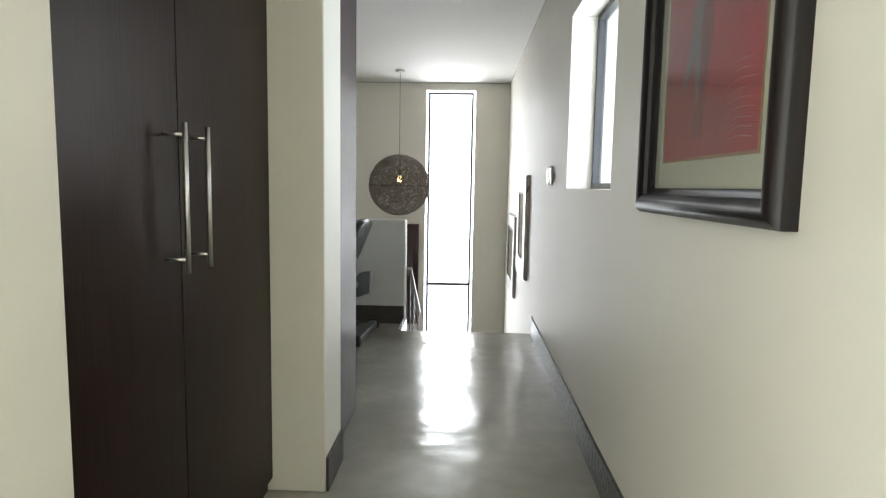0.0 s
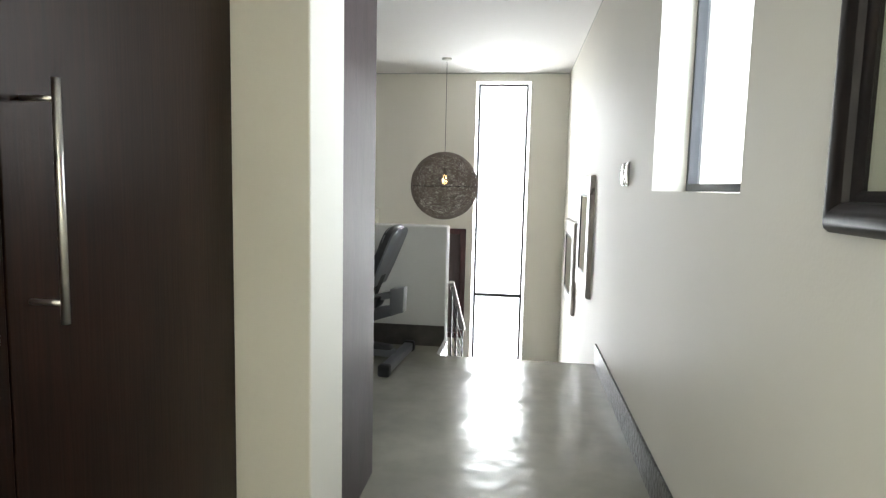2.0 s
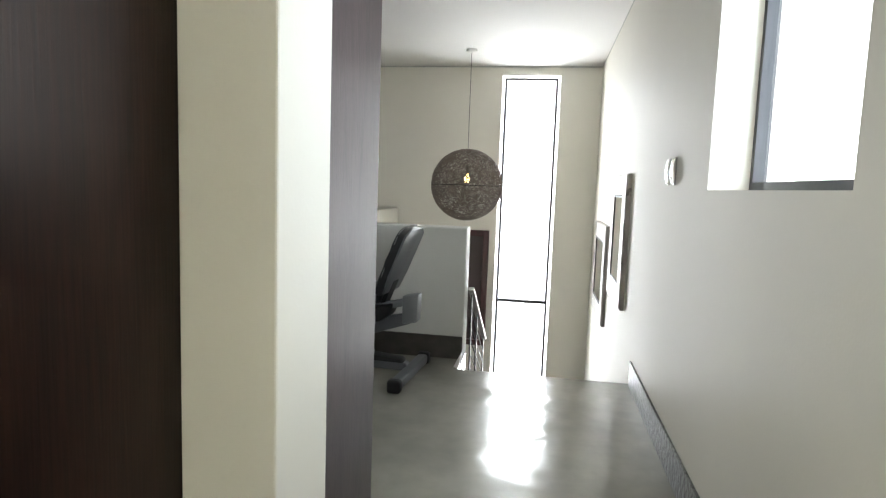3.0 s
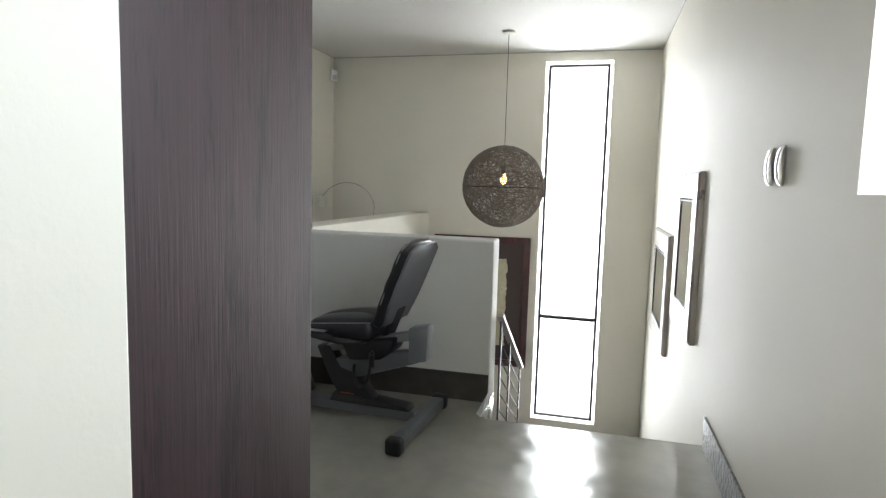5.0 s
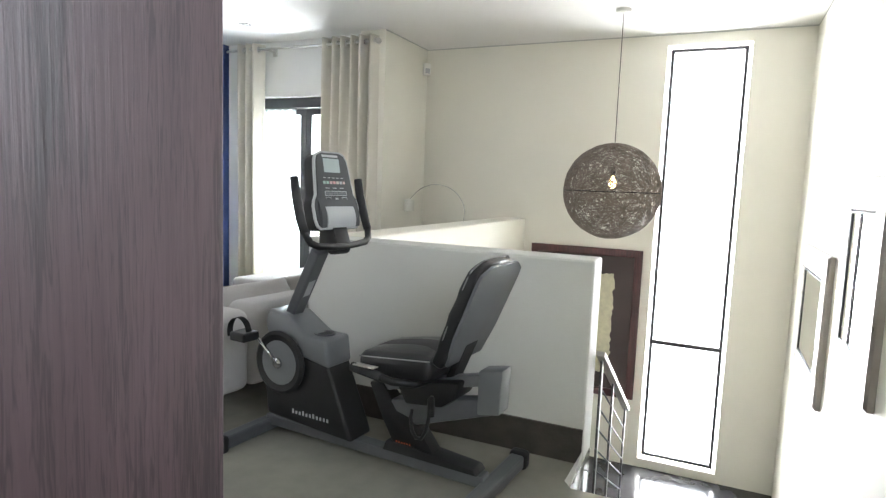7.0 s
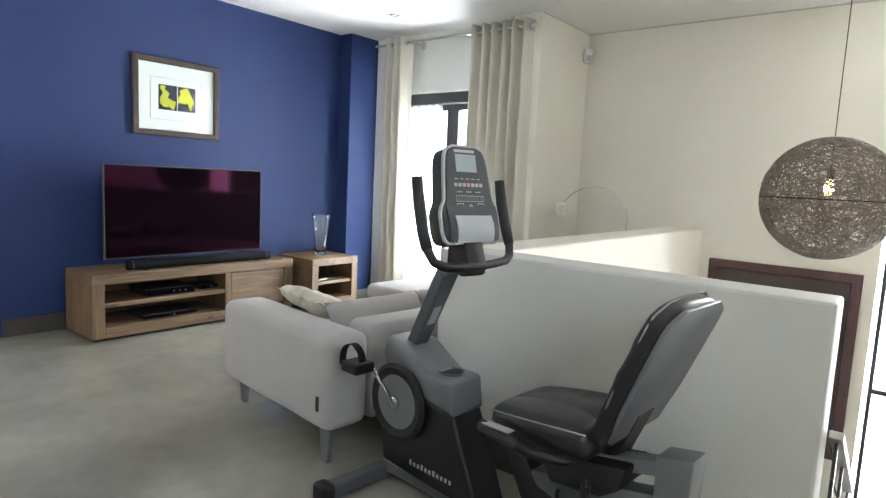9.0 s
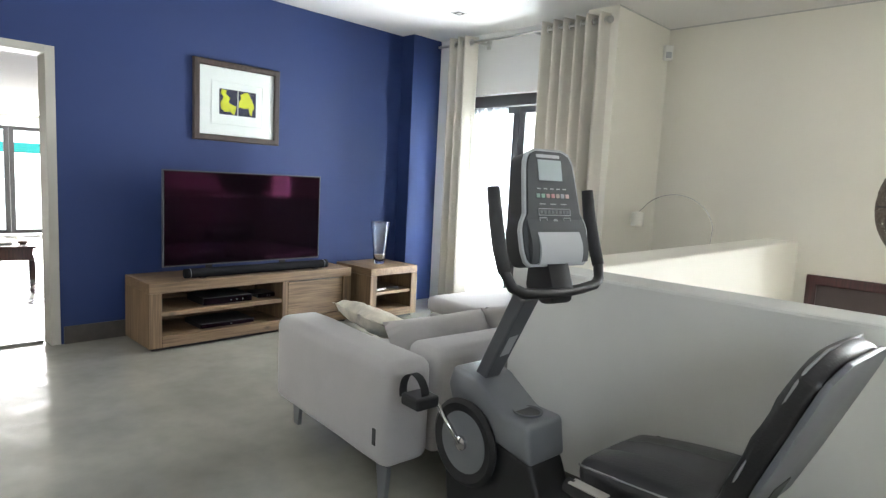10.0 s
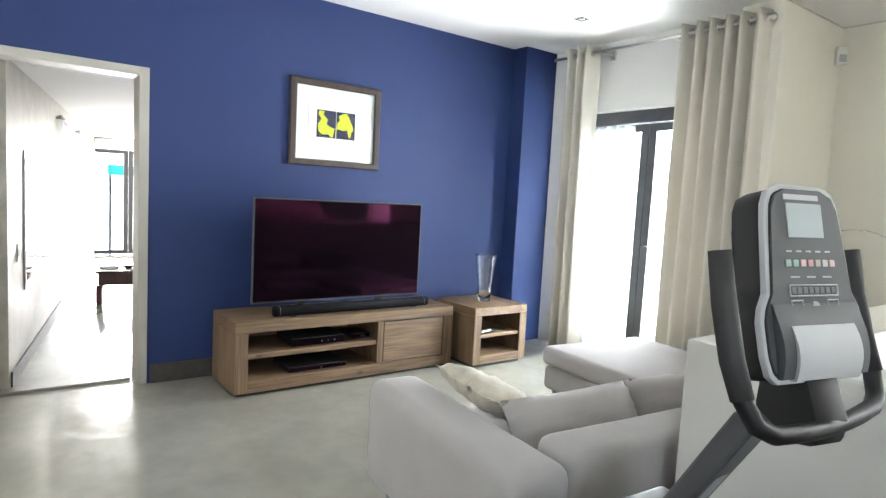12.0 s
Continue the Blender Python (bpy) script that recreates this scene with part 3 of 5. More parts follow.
structure("wall_next_room", box((ROOM_X, 9.2, 0), (X0 - 0.22, 9.4, 2.45)), WALL, "plain wall of the next room", "wall")
structure("ceiling_next_room", box((ROOM_X, 5.4, 2.09), (X0 - 0.22, 9.4, 2.4)), CEILING, "white ceiling of the next room", "ceiling")
slope = math.degrees(math.atan(skew))


def along_skew(x, off=0.0):
    """A pose on the slanting wall, its x axis along the wall, its y axis out of it."""
    return pose(x, START_Y + skew * (X0 - 0.22 - x) + off, 0, 0, 0, -slope)


structure("baseboard", box((-1.6, 0, 0), (1.0, 0.012, 0.10), m=along_skew(-6.6)), SKIRT, "pale grey skirting of the next room", "skirting")
WHITE_METAL = material("white_lacquer", (0.75, 0.74, 0.70), 0.35, vary=0.03)
MIRROR = material("mirror_silver", (0.85, 0.86, 0.86), 0.02, 1.0, vary=0.0, rough_vary=0.0)
mir = thing("wall_mirror", "large white framed mirror on the plaster wall", "mirror")
mir.matrix_world = along_skew(-6.75)
part("frame", frame_bm(1, -0.66, 0.66, 0.56, 1.55, 0.055, 0.001, 0.012), WHITE_METAL, mir)
part("mirror_glass", box((-0.61, 0.002, 0.61), (0.61, 0.009, 1.50)), MIRROR, mir)
sw = thing("light_switch", "white plastic light switch by the door", "light switch")
sw.matrix_world = along_skew(-5.88) @ pose(0, 0, -0.21)
part("plate", box((-0.035, 0, 1.0), (0.035, 0.009, 1.12), 0.003), WHITE_METAL, sw)
part("rocker", box((-0.012, 0.009, 1.035), (0.012, 0.014, 1.085), 0.002), LIGHT_GREY, sw)
for x0, width in ((-8.25, 1.0), (-10.1, 1.0)):
    bl = thing("roman_blind", "pale linen blind hanging from a short white rod", "blind", group="blinds in the next room")
    bl.matrix_world = along_skew(x0)
    part("rod", tube([(-width / 2, 0.05, 1.94), (width / 2, 0.05, 1.94)], 0.016, 8), WHITE_METAL, bl, smooth=True)
    for k in (-0.34, 0.34):
        part("bracket", tube([(k, 0.0, 1.94), (k, 0.05, 1.94)], 0.012, 8), WHITE_METAL, bl, smooth=True)
    for k in range(6):
        part("strip", box((-0.31 + 0.11 * k, 0.048, 1.05), (-0.27 + 0.11 * k, 0.052, 1.93)), WHITE_METAL, bl)
    part("bottom_bar", tube([(-0.33, 0.05, 1.04), (0.30, 0.05, 1.04)], 0.014, 8), WHITE_METAL, bl, smooth=True)
tb = thing("bench_table", "small dark red wood table with a drawer, against the wall", "side table", (-8.52, 6.86, 0), -slope)
part("tabletop", box((-0.21, -0.02, 0.345), (0.21, 0.42, 0.375), 0.005), RED_WOOD, tb)
part("apron", box((-0.18, 0.01, 0.215), (0.18, 0.39, 0.345)), RED_WOOD, tb)
for lx in (-0.17, 0.17):
    for ly in (0.02, 0.38):
        part("leg", box((lx - 0.03, ly - 0.03, 0), (lx + 0.03, ly + 0.03, 0.214), 0.003), RED_WOOD, tb)
part("book", box((-8.62, 6.88, 0.376), (-8.46, 7.06, 0.397), 0.002), MAT_BOARD, None)
tagged(scene.objects["book"], "flat pale book lying on the small table", "book")
dish = thing("bowl", "small shallow brown bowl on the table", "bowl", (-8.5, 7.16, 0.376))
part("dish", lathe([(0.03, 0), (0.035, 0.004), (0.065, 0.03), (0.062, 0.032), (0.03, 0.01)], 16), RED_WOOD, dish, smooth=True)
TEAL = material("teal_awning_cloth", (0.02, 0.42, 0.42), 0.7)
aw = thing("awning", "teal cloth awning outside the glazed doors", "awning", (-13.9, 8.0, 0))
part("valance", prism([(0, 1.64), (0.03, 1.64), (0.06, 1.45), (0.0, 1.45)], 1, -0.4, 2.0), TEAL, aw)
for y in (-0.35, 1.95):
    part("post", box((-0.05, y - 0.02, -7.2), (-0.01, y + 0.02, 1.64)), WINDOW_METAL, aw)
pane_window("window_3", 0, 6.93, 7.84, 0.02, 1.9, ROOM_X, (), 0.07, 0.06, "dark framed glazed door at the end of the next room")
pane_window("window_4", 0, 7.85, 8.8, 0.02, 1.9, ROOM_X, (), 0.07, 0.06, "dark framed glazed door at the end of the next room")
structure("wall_next_room", boxes(((ROOM_X, 8.81, 0), (ROOM_X + 0.1, 9.2, 2.085)), ((ROOM_X, 6.9, 1.91), (ROOM_X + 0.1, 8.81, 2.085))), REVEAL, "white wall over the far doors", "wall")

# ---- dark framed door standing open in the lounge ----
od = thing("open_door", "dark framed door with a pale grey panel, standing open", "door", (-2.85, 5.245, 0))
part("door_stile", boxes(((-0.02, 0.0, 0.01), (0.02, 0.09, 2.45)), ((-0.02, 0.72, 0.01), (0.02, 0.765, 2.45)), ((-0.02, 0.09, 0.01), (0.02, 0.72, 0.12)), ((-0.02, 0.09, 2.35), (0.02, 0.765, 2.45))), WINDOW_METAL, od)
part("panel", box((-0.006, 0.09, 0.12), (0.006, 0.72, 2.35)), material("frosted_grey_panel", (0.45, 0.47, 0.50), 0.25), od)

# ---- curtains ----


def curtain(x0, x1, name_label):
    """Cloth in even folds on a steel rod with eyelets."""
    ob = thing("curtain", name_label, "curtain", (0, CURTAIN_Y - 0.20, 0), group="curtains at the balcony doors")
    bm = bmesh.new()
    folds = max(2, round((x1 - x0) / 0.118))
    n = folds * 10
    levels = [0.015, 0.5, 1.1, 1.7, 2.3, 2.64, 2.76]
    rows = []
    for skin in (0.0, 0.006):
        grid = []
        for z in levels:
            row = []
            spread = 1.0 + 0.05 * (1 - z / 2.735)
            for i in range(n + 1):
                u = i / n
                a = 2 * math.pi * folds * u
                wob = 0.008 * math.sin(3.1 * u + z * 1.3)
                x = x0 + (x1 - x0) * (0.5 + (u - 0.5) * spread) + 0.006 * math.sin(a * 0.5 + 0.5 + z)
                y = 0.070 * math.cos(a + 0.10 * math.sin(z * 1.2 + u * 5)) + wob * (1 - z / 3.2)
                row.append(bm.verts.new((x, y + skin, z)))
            grid.append(row)
        rows.append(grid)
    for grid in rows:
        for r0, r1 in zip(grid, grid[1:]):
            for i in range(n):
                bm.faces.new((r0[i], r0[i + 1], r1[i + 1], r1[i]))
    for i in range(n):
        bm.faces.new((rows[0][0][i], rows[0][0][i + 1], rows[1][0][i + 1], rows[1][0][i]))
        bm.faces.new((rows[0][-1][i], rows[0][-1][i + 1], rows[1][-1][i + 1], rows[1][-1][i]))
    for j in range(len(levels) - 1):
        for i in (0, n):
            bm.faces.new((rows[0][j][i], rows[0][j + 1][i], rows[1][j + 1][i], rows[1][j][i]))
    part("cloth", bm, CURTAIN, ob, smooth=True)
    for k in range(folds * 2):
        u = (k + 0.5) / (folds * 2)
        x = x0 + (x1 - x0) * u
        ring = [(x + 0.004 * math.sin(q), 0.027 * math.cos(q), 2.70 + 0.027 * math.sin(q)) for q in [2 * math.pi * s / 16 for s in range(16)]]
        part("eyelet", tube(ring, 0.006, 6, True), STEEL, ob, smooth=True)
    return ob


curtain(-4.81, -4.50, "natural linen curtain in narrow folds beside the blue pier")
curtain(-3.69, -3.02, "natural linen curtain in deep folds by the cream corner")
rod = thing("curtain_rod", "brushed steel curtain rod with a ball end", "curtain rod", (0, CURTAIN_Y - 0.20, 2.70))
part("pole", tube([(-4.98, 0, 0), (-3.03, 0, 0)], 0.013, 12), STEEL, rod, smooth=True)
for x in (-3.012,):
    bm = bmesh.new()
    bmesh.ops.create_uvsphere(bm, u_segments=14, v_segments=10, radius=0.03, matrix=Matrix.Translation((x, 0, 0)))
    part("finial", bm, STEEL, rod, smooth=True)
for x in (-4.46, -3.76):
    part("bracket", boxes(((x - 0.01, 0, -0.012), (x + 0.01, 0.20, 0.012)), ((x - 0.025, 0.185, -0.04), (x + 0.025, 0.199, 0.04))), STEEL, rod)

sheer_mat = bpy.data.materials.new("white_voile")
sheer_mat.use_nodes = True
nt = sheer_mat.node_tree
thin, clear, mx = nt.nodes.new("ShaderNodeBsdfTranslucent"), nt.nodes.new("ShaderNodeBsdfTransparent"), nt.nodes.new("ShaderNodeMixShader")
thin.inputs[0].default_value = (0.75, 0.80, 0.84, 1)
mx.inputs[0].default_value = 0.62
nt.links.new(clear.outputs[0], mx.inputs[1])
nt.links.new(thin.outputs[0], mx.inputs[2])
nt.links.new(mx.outputs[0], nt.nodes["Material Output"].inputs[0])
sheer = thing("sheer_curtain", "white voile curtain behind the linen one", "sheer curtain", (0, CURTAIN_Y + 0.045, 0))
bm = bmesh.new()
cols = [(x, 0.025 * math.sin(x * 62) + 0.006 * math.sin(x * 151)) for x in np.linspace(-4.8, -4.22, 90)]
low = [bm.verts.new((x + 0.01, y * 1.2, 0.02)) for x, y in cols]
high = [bm.verts.new((x, y, 2.085)) for x, y in cols]
for i in range(len(cols) - 1):
    bm.faces.new((low[i], low[i + 1], high[i + 1], high[i]))
part("voile", bm, sheer_mat, sheer, smooth=True)
part("wire", tube([(-4.9, 0, 2.09), (-3.3, 0, 2.09)], 0.003, 6), STEEL, sheer, smooth=True)

# ---- television corner ----
unit = thing("tv_unit", "low rustic oak television unit with open shelves and one door", "tv unit", (-5.25, 7.21, 0))
DU, WU, HU = 0.50, 1.76, 0.50
part("top", box((0, 0, HU - 0.075), (DU, WU, HU), 0.006), OAK, unit)
part("side", box((0, 0, 0.025), (DU, 0.09, HU - 0.0755), 0.004), OAK_UP, unit)
part("side", box((0, WU - 0.09, 0.025), (DU, WU, HU - 0.0755), 0.004), OAK_UP, unit)
part("bottom", box((0, 0.0905, 0.025), (DU, WU - 0.0905, 0.105), 0.004), OAK, unit)
part("divider", box((0.02, 1.06, 0.1055), (DU - 0.003, 1.11, HU - 0.0755), 0.003), OAK_UP, unit)
part("shelf", box((0.02, 0.0905, 0.25), (DU - 0.015, 1.0595, 0.285), 0.003), OAK, unit)
part("back", box((0.004, 0.0905, 0.1055), (0.019, WU - 0.0905, HU - 0.0755)), OAK, unit)
part("plinth", box((0.02, 0.03, 0), (DU - 0.04, WU - 0.03, 0.0245)), BLACK, unit)
udoor = part("door", box((DU - 0.035, 1.116, 0.112), (DU - 0.008, WU - 0.096, HU - 0.083), 0.004), OAK, unit)
part("grip_groove", box((DU - 0.03, 1.13, HU - 0.0825), (DU - 0.006, WU - 0.10, HU - 0.0765)), BLACK, unit)

table = thing("side_table", "square rustic oak side table with two open shelves", "side table", (-5.13, 9.07, 0))
part("top", box((0, 0, 0.43), (0.54, 0.575, 0.50), 0.006), OAK_X, table)
part("side", box((0, 0, 0.03), (0.54, 0.075, 0.4295), 0.004), OAK_UP, table)
part("side", box((0, 0.50, 0.03), (0.54, 0.575, 0.4295), 0.004), OAK_UP, table)
part("bottom", box((0, 0.0755, 0.03), (0.54, 0.4995, 0.10), 0.004), OAK, table)
part("shelf", box((0.02, 0.0755, 0.245), (0.525, 0.4995, 0.275), 0.003), OAK, table)
part("back", box((0.004, 0.0755, 0.1005), (0.019, 0.4995, 0.4295)), OAK, table)
part("plinth", box((0.03, 0.03, 0), (0.50, 0.545, 0.0295)), BLACK, table)

tv = thing("television", "large flat black television, switched off, on the oak unit", "television", (-4.96, 8.065, 0.507))
part("casing", box((-0.03, -0.68, 0.075), (0.0, 0.68, 0.80), 0.004), BLACK, tv)
part("rim", frame_bm(0, -0.683, 0.683, 0.072, 0.803, 0.006, -0.02, 0.006, 0.002), WINDOW_METAL, tv)
part("screen", box((0.0, -0.672, 0.085), (0.004, 0.672, 0.792)), SCREEN, tv)
for y in (-0.325, 0.325):
    part("stand", boxes(((-0.02, y - 0.025, 0.0085), (-0.01, y + 0.025, 0.08)), ((-0.1, y - 0.035, 0), (0.04, y + 0.035, 0.008))), BLACK, tv)
SPEAKER = material("black_speaker_cloth", (0.006, 0.006, 0.007), 0.85, bump=0.2, bump_scale=500)
SPEAKER.node_tree.nodes["Principled BSDF"].inputs["Specular IOR Level"].default_value = 0.12
bar = thing("soundbar", "long black soundbar in front of the television", "soundbar", (-4.85, 8.13, 0.50))
part("body", tube([(0, -0.63, 0.04), (0, -0.60, 0.04), (0, 0.60, 0.04), (0, 0.63, 0.04)], 0.036, 16, radii=[0.036, 0.0365, 0.0365, 0.036]), SPEAKER, bar, smooth=True)
for y in (-0.615, 0.615):
    part("end_ring", tube([(0.034 * math.cos(q), y * 0.965, 0.04 + 0.034 * math.sin(q)) for q in [2 * math.pi * k / 20 for k in range(20)]], 0.0035, 6, True), SILVER, bar, smooth=True)
for y in (-0.5, 0.5):
    part("foot", box((-0.03, y - 0.02, 0), (0.03, y + 0.02, 0.008)), BLACK, bar)


def device(label, category, lo, hi, lights=2):
    """A flat black player or receiver with its front panel and small lights."""
    ob = thing("media_player", label, category, lo)
    s = [b - a for a, b in zip(lo, hi)]
    part("case", box((0, 0, 0.005), (s[0], s[1], s[2]), 0.003), BLACK, ob)
    part("front_panel", box((s[0], 0.004, 0.008), (s[0] + 0.004, s[1] - 0.004, s[2] - 0.003)), SCREEN, ob)
    for y in (0.03, s[1] - 0.03):
        part("foot", box((s[0] - 0.05, y - 0.012, 0), (s[0] - 0.02, y + 0.012, 0.0048)), BLACK, ob)
    for k in range(lights):
        part("button", lathe([(0.006, 0), (0.006, 0.004)], 10, Matrix.Translation((s[0] + 0.004, s[1] * (0.55 + 0.12 * k), s[2] * 0.5)) @ Matrix.Rotation(math.pi / 2, 4, "Y")), SILVER, ob)


device("black media receiver on the upper shelf", "media player", (-5.1, 7.62, 0.2855), (-4.80, 8.02, 0.345), 3)
device("small black set-top box on the upper shelf", "set-top box", (-5.05, 8.1, 0.2855), (-4.86, 8.26, 0.325), 2)
device("flat black disc player on the lower shelf", "disc player", (-5.1, 7.60, 0.1055), (-4.80, 8.04, 0.145), 1)
rc = thing("remote_control", "slim grey remote control on the small shelf", "remote control", (-4.68, 9.26, 0.2755), 15)
part("body", box((-0.02, -0.07, 0), (0.02, 0.07, 0.017), 0.004), LIGHT_GREY, rc)
part("keys", boxes(*[((-0.013 + 0.011 * i, -0.05 + 0.018 * j, 0.017), (-0.006 + 0.011 * i, -0.04 + 0.018 * j, 0.019)) for i in range(3) for j in range(5)]), BLACK, rc)
rc2 = thing("remote_control", "black remote control beside the grey one", "remote control", (-4.70, 9.40, 0.2755), -20)
part("body", box((-0.022, -0.08, 0), (0.022, 0.08, 0.018), 0.004), BLACK, rc2)
vase = thing("vase", "tall clear glass vase on the oak side table", "vase", (-4.86, 9.38, 0.50))
part("glass", lathe([(0.050, 0.0), (0.056, 0.006), (0.060, 0.10), (0.055, 0.125), (0.062, 0.15), (0.092, 0.40), (0.094, 0.405), (0.089, 0.405), (0.086, 0.395), (0.056, 0.15), (0.048, 0.125), (0.052, 0.10), (0.048, 0.035), (0.01, 0.03)], 32), CLEAR, vase, smooth=True)

# picture over the television
FRAME_BROWN = wood("brown_picture_frame", (0.025, 0.016, 0.013), (0.065, 0.042, 0.034), 0.45, 0.7, 2, 0.15)
NAVY = material("dark_ink_print", (0.015, 0.014, 0.05), 0.6, vary=0.3, scale=30)
YELLOW = material("yellow_ink_print", (0.62, 0.62, 0.02), 0.6, vary=0.2, scale=40)


def moulding(a0, a1, b0, b1, width, depth, out):
    """Four mitred bars facing along x, rounded like a cushion with a flat outer side and a low inner lip."""
    profile = [(0.0, 0.0005), (0.0, 0.55), (0.035, 0.64)]
    profile += [(0.10 + 0.62 * k / 8, 0.66 + 0.34 * math.sin(math.pi * (0.12 + 0.80 * k / 8))) for k in range(9)]
    profile += [(0.76, 0.52), (0.88, 0.48), (1.0, 0.34), (1.0, 0.0005)]
    bm = bmesh.new()
    rings = []
    for u, v in profile:
        i = u * width
        rings.append([bm.verts.new((v * depth * out, a, b)) for a, b in ((a0 + i, b0 + i), (a1 - i, b0 + i), (a1 - i, b1 - i), (a0 + i, b1 - i))])
    for r0, r1 in zip(rings, rings[1:] + rings[:1]):
        for k in range(4):
            bm.faces.new((r0[k], r0[(k + 1) % 4], r1[(k + 1) % 4], r1[k]))
    return bm


def picture(name, label, x, y0, y1, z0, z1, width, depth, out, frame_mat, board, moulded=False):
    """A framed picture on a wall that runs along y; out is the way it faces."""
    ob = thing(name, label, "picture", (x, (y0 + y1) / 2, z0))
    h, w = z1 - z0, (y1 - y0) / 2
    if moulded:
        part("frame", moulding(-w, w, 0, h, width, depth, out), frame_mat, ob, angle=32)
    else:
        part("frame", frame_bm(0, -w, w, 0, h, width, 0.0005 * out, depth * out, 0.008), frame_mat, ob)
    part("mount", box((0.004 * out, -w + width - 0.002, width - 0.002), (0.010 * out, w - width + 0.002, h - width + 0.002)), board, ob)
    return ob, w, h


def blob(points, x, thick, m=(0, 0), s=1.0):
    return prism([(m[0] + a * s, m[1] + b * s) for a, b in points], 0, x, x + thick)


p, w, h = picture("framed_print", "brown framed print of yellow shapes on a blue wall", X0, 7.755, 8.525, 1.565, 2.22, 0.05, 0.035, 1, FRAME_BROWN, MAT_BOARD)
part("inner_mount", frame_bm(0, -0.235, 0.235, 0.14, 0.50, 0.012, 0.0102, 0.015, 0.002), MAT_BOARD, p)
part("print_ground", boxes(((0.0103, -0.165, 0.225), (0.0115, -0.004, 0.435)), ((0.0103, 0.004, 0.225), (0.0115, 0.165, 0.435))), NAVY, p)
part("yellow_shape", blob([(-0.155, 0.32), (-0.15, 0.27), (-0.115, 0.245), (-0.07, 0.255), (-0.04, 0.23), (-0.028, 0.235), (-0.012, 0.30), (-0.05, 0.31), (-0.085, 0.33), (-0.07, 0.365), (-0.11, 0.40), (-0.10, 0.425), (-0.145, 0.43), (-0.155, 0.40), (-0.125, 0.37)], 0.0117, 0.0008), YELLOW, p)
part("yellow_shape", blob([(0.008, 0.345), (0.03, 0.37), (0.02, 0.40), (0.05, 0.42), (0.09, 0.43), (0.115, 0.39), (0.145, 0.33), (0.15, 0.30), (0.135, 0.285), (0.125, 0.235), (0.108, 0.25), (0.095, 0.30), (0.06, 0.29), (0.02, 0.30), (0.006, 0.29)], 0.0117, 0.0008), YELLOW, p)
part("glazing", box((0.022, -w + 0.045, 0.045), (0.0235, w - 0.045, h - 0.045)), GLASS, p).visible_shadow = False

# ---- pictures on the stair wall ----
PEWTER = material("pewter_frame", (0.36, 0.33, 0.31), 0.30, 0.55, vary=0.2, scale=6, bump=0.1, bump_scale=80)
CREAM_BOARD = material("cream_mount_board", (0.52, 0.50, 0.40), 0.7, vary=0.04)
RED_PRINT = material("red_print", (0.33, 0.035, 0.04), 0.6, vary=0.35, scale=5, bump=0.05)
GREY_PRINT = material("grey_print_ink", (0.16, 0.14, 0.15), 0.6, vary=0.3)
PALE_PRINT = material("pale_print_ink", (0.42, 0.40, 0.37), 0.6, vary=0.1)
p, w, h = picture("framed_print", "large red print in a cream mount and dark moulded frame", X1, 3.31, 4.21, 1.235, 2.49, 0.078, 0.055, -1, FRAME_DARK, CREAM_BOARD, True)
part("gilt_slip", frame_bm(0, -0.305, 0.305, 0.152, h - 0.152, 0.008, -0.0105, -0.013, 0.001), material("dull_gold_slip", (0.30, 0.18, 0.07), 0.45, 0.4), p)
part("print_ground", box((-0.0122, -0.298, 0.159), (-0.0105, 0.298, h - 0.159)), RED_PRINT, p)
part("grey_figure", blob([(0.03, 0.80), (0.10, 0.80), (0.09, 0.62), (0.12, 0.45), (0.16, 0.36), (0.15, 0.34), (0.09, 0.42), (0.06, 0.30), (0.04, 0.30), (0.05, 0.5), (0.01, 0.62)], -0.0132, 0.0009), GREY_PRINT, p)
part("pale_crescent", blob([(-0.11 + 0.14 * math.cos(q), 0.86 + 0.11 * math.sin(q)) for q in np.linspace(math.pi * 0.98, math.pi * 2.02, 16)] + [(-0.11 + 0.09 * math.cos(q), 0.865 + 0.045 * math.sin(q)) for q in np.linspace(math.pi * 2.0, math.pi * 1.0, 12)], -0.0132, 0.0009), PALE_PRINT, p)
for k in range(9):
    z = 0.19 + 0.021 * k
    part("pale_line", tube([(-0.0127, -0.27 + 0.006 * (k % 3), z), (-0.0127, -0.20, z + 0.006), (-0.0127, -0.13 - 0.01 * (k % 2), z - 0.004)], 0.0006, 4), PALE_PRINT, p)
part("dark_figure", blob([(-0.02, 0.60), (0.05, 0.62), (0.075, 0.50), (0.055, 0.36), (0.07, 0.22), (0.02, 0.20), (0.0, 0.36), (-0.03, 0.48)], -0.0130, 0.0006), material("dull_maroon_ink", (0.16, 0.03, 0.035), 0.6, vary=0.3, scale=12), p)
part("pale_ring", tube([(-0.0125, -0.10 + 0.035 * math.cos(q), 0.57 + 0.05 * math.sin(q)) for q in [2 * math.pi * k / 20 for k in range(20)]], 0.004, 4, True), PALE_PRINT, p)
part("glazing", box((-0.0185, -w + 0.075, 0.075), (-0.017, w - 0.075, h - 0.075)), GLASS, p).visible_shadow = False
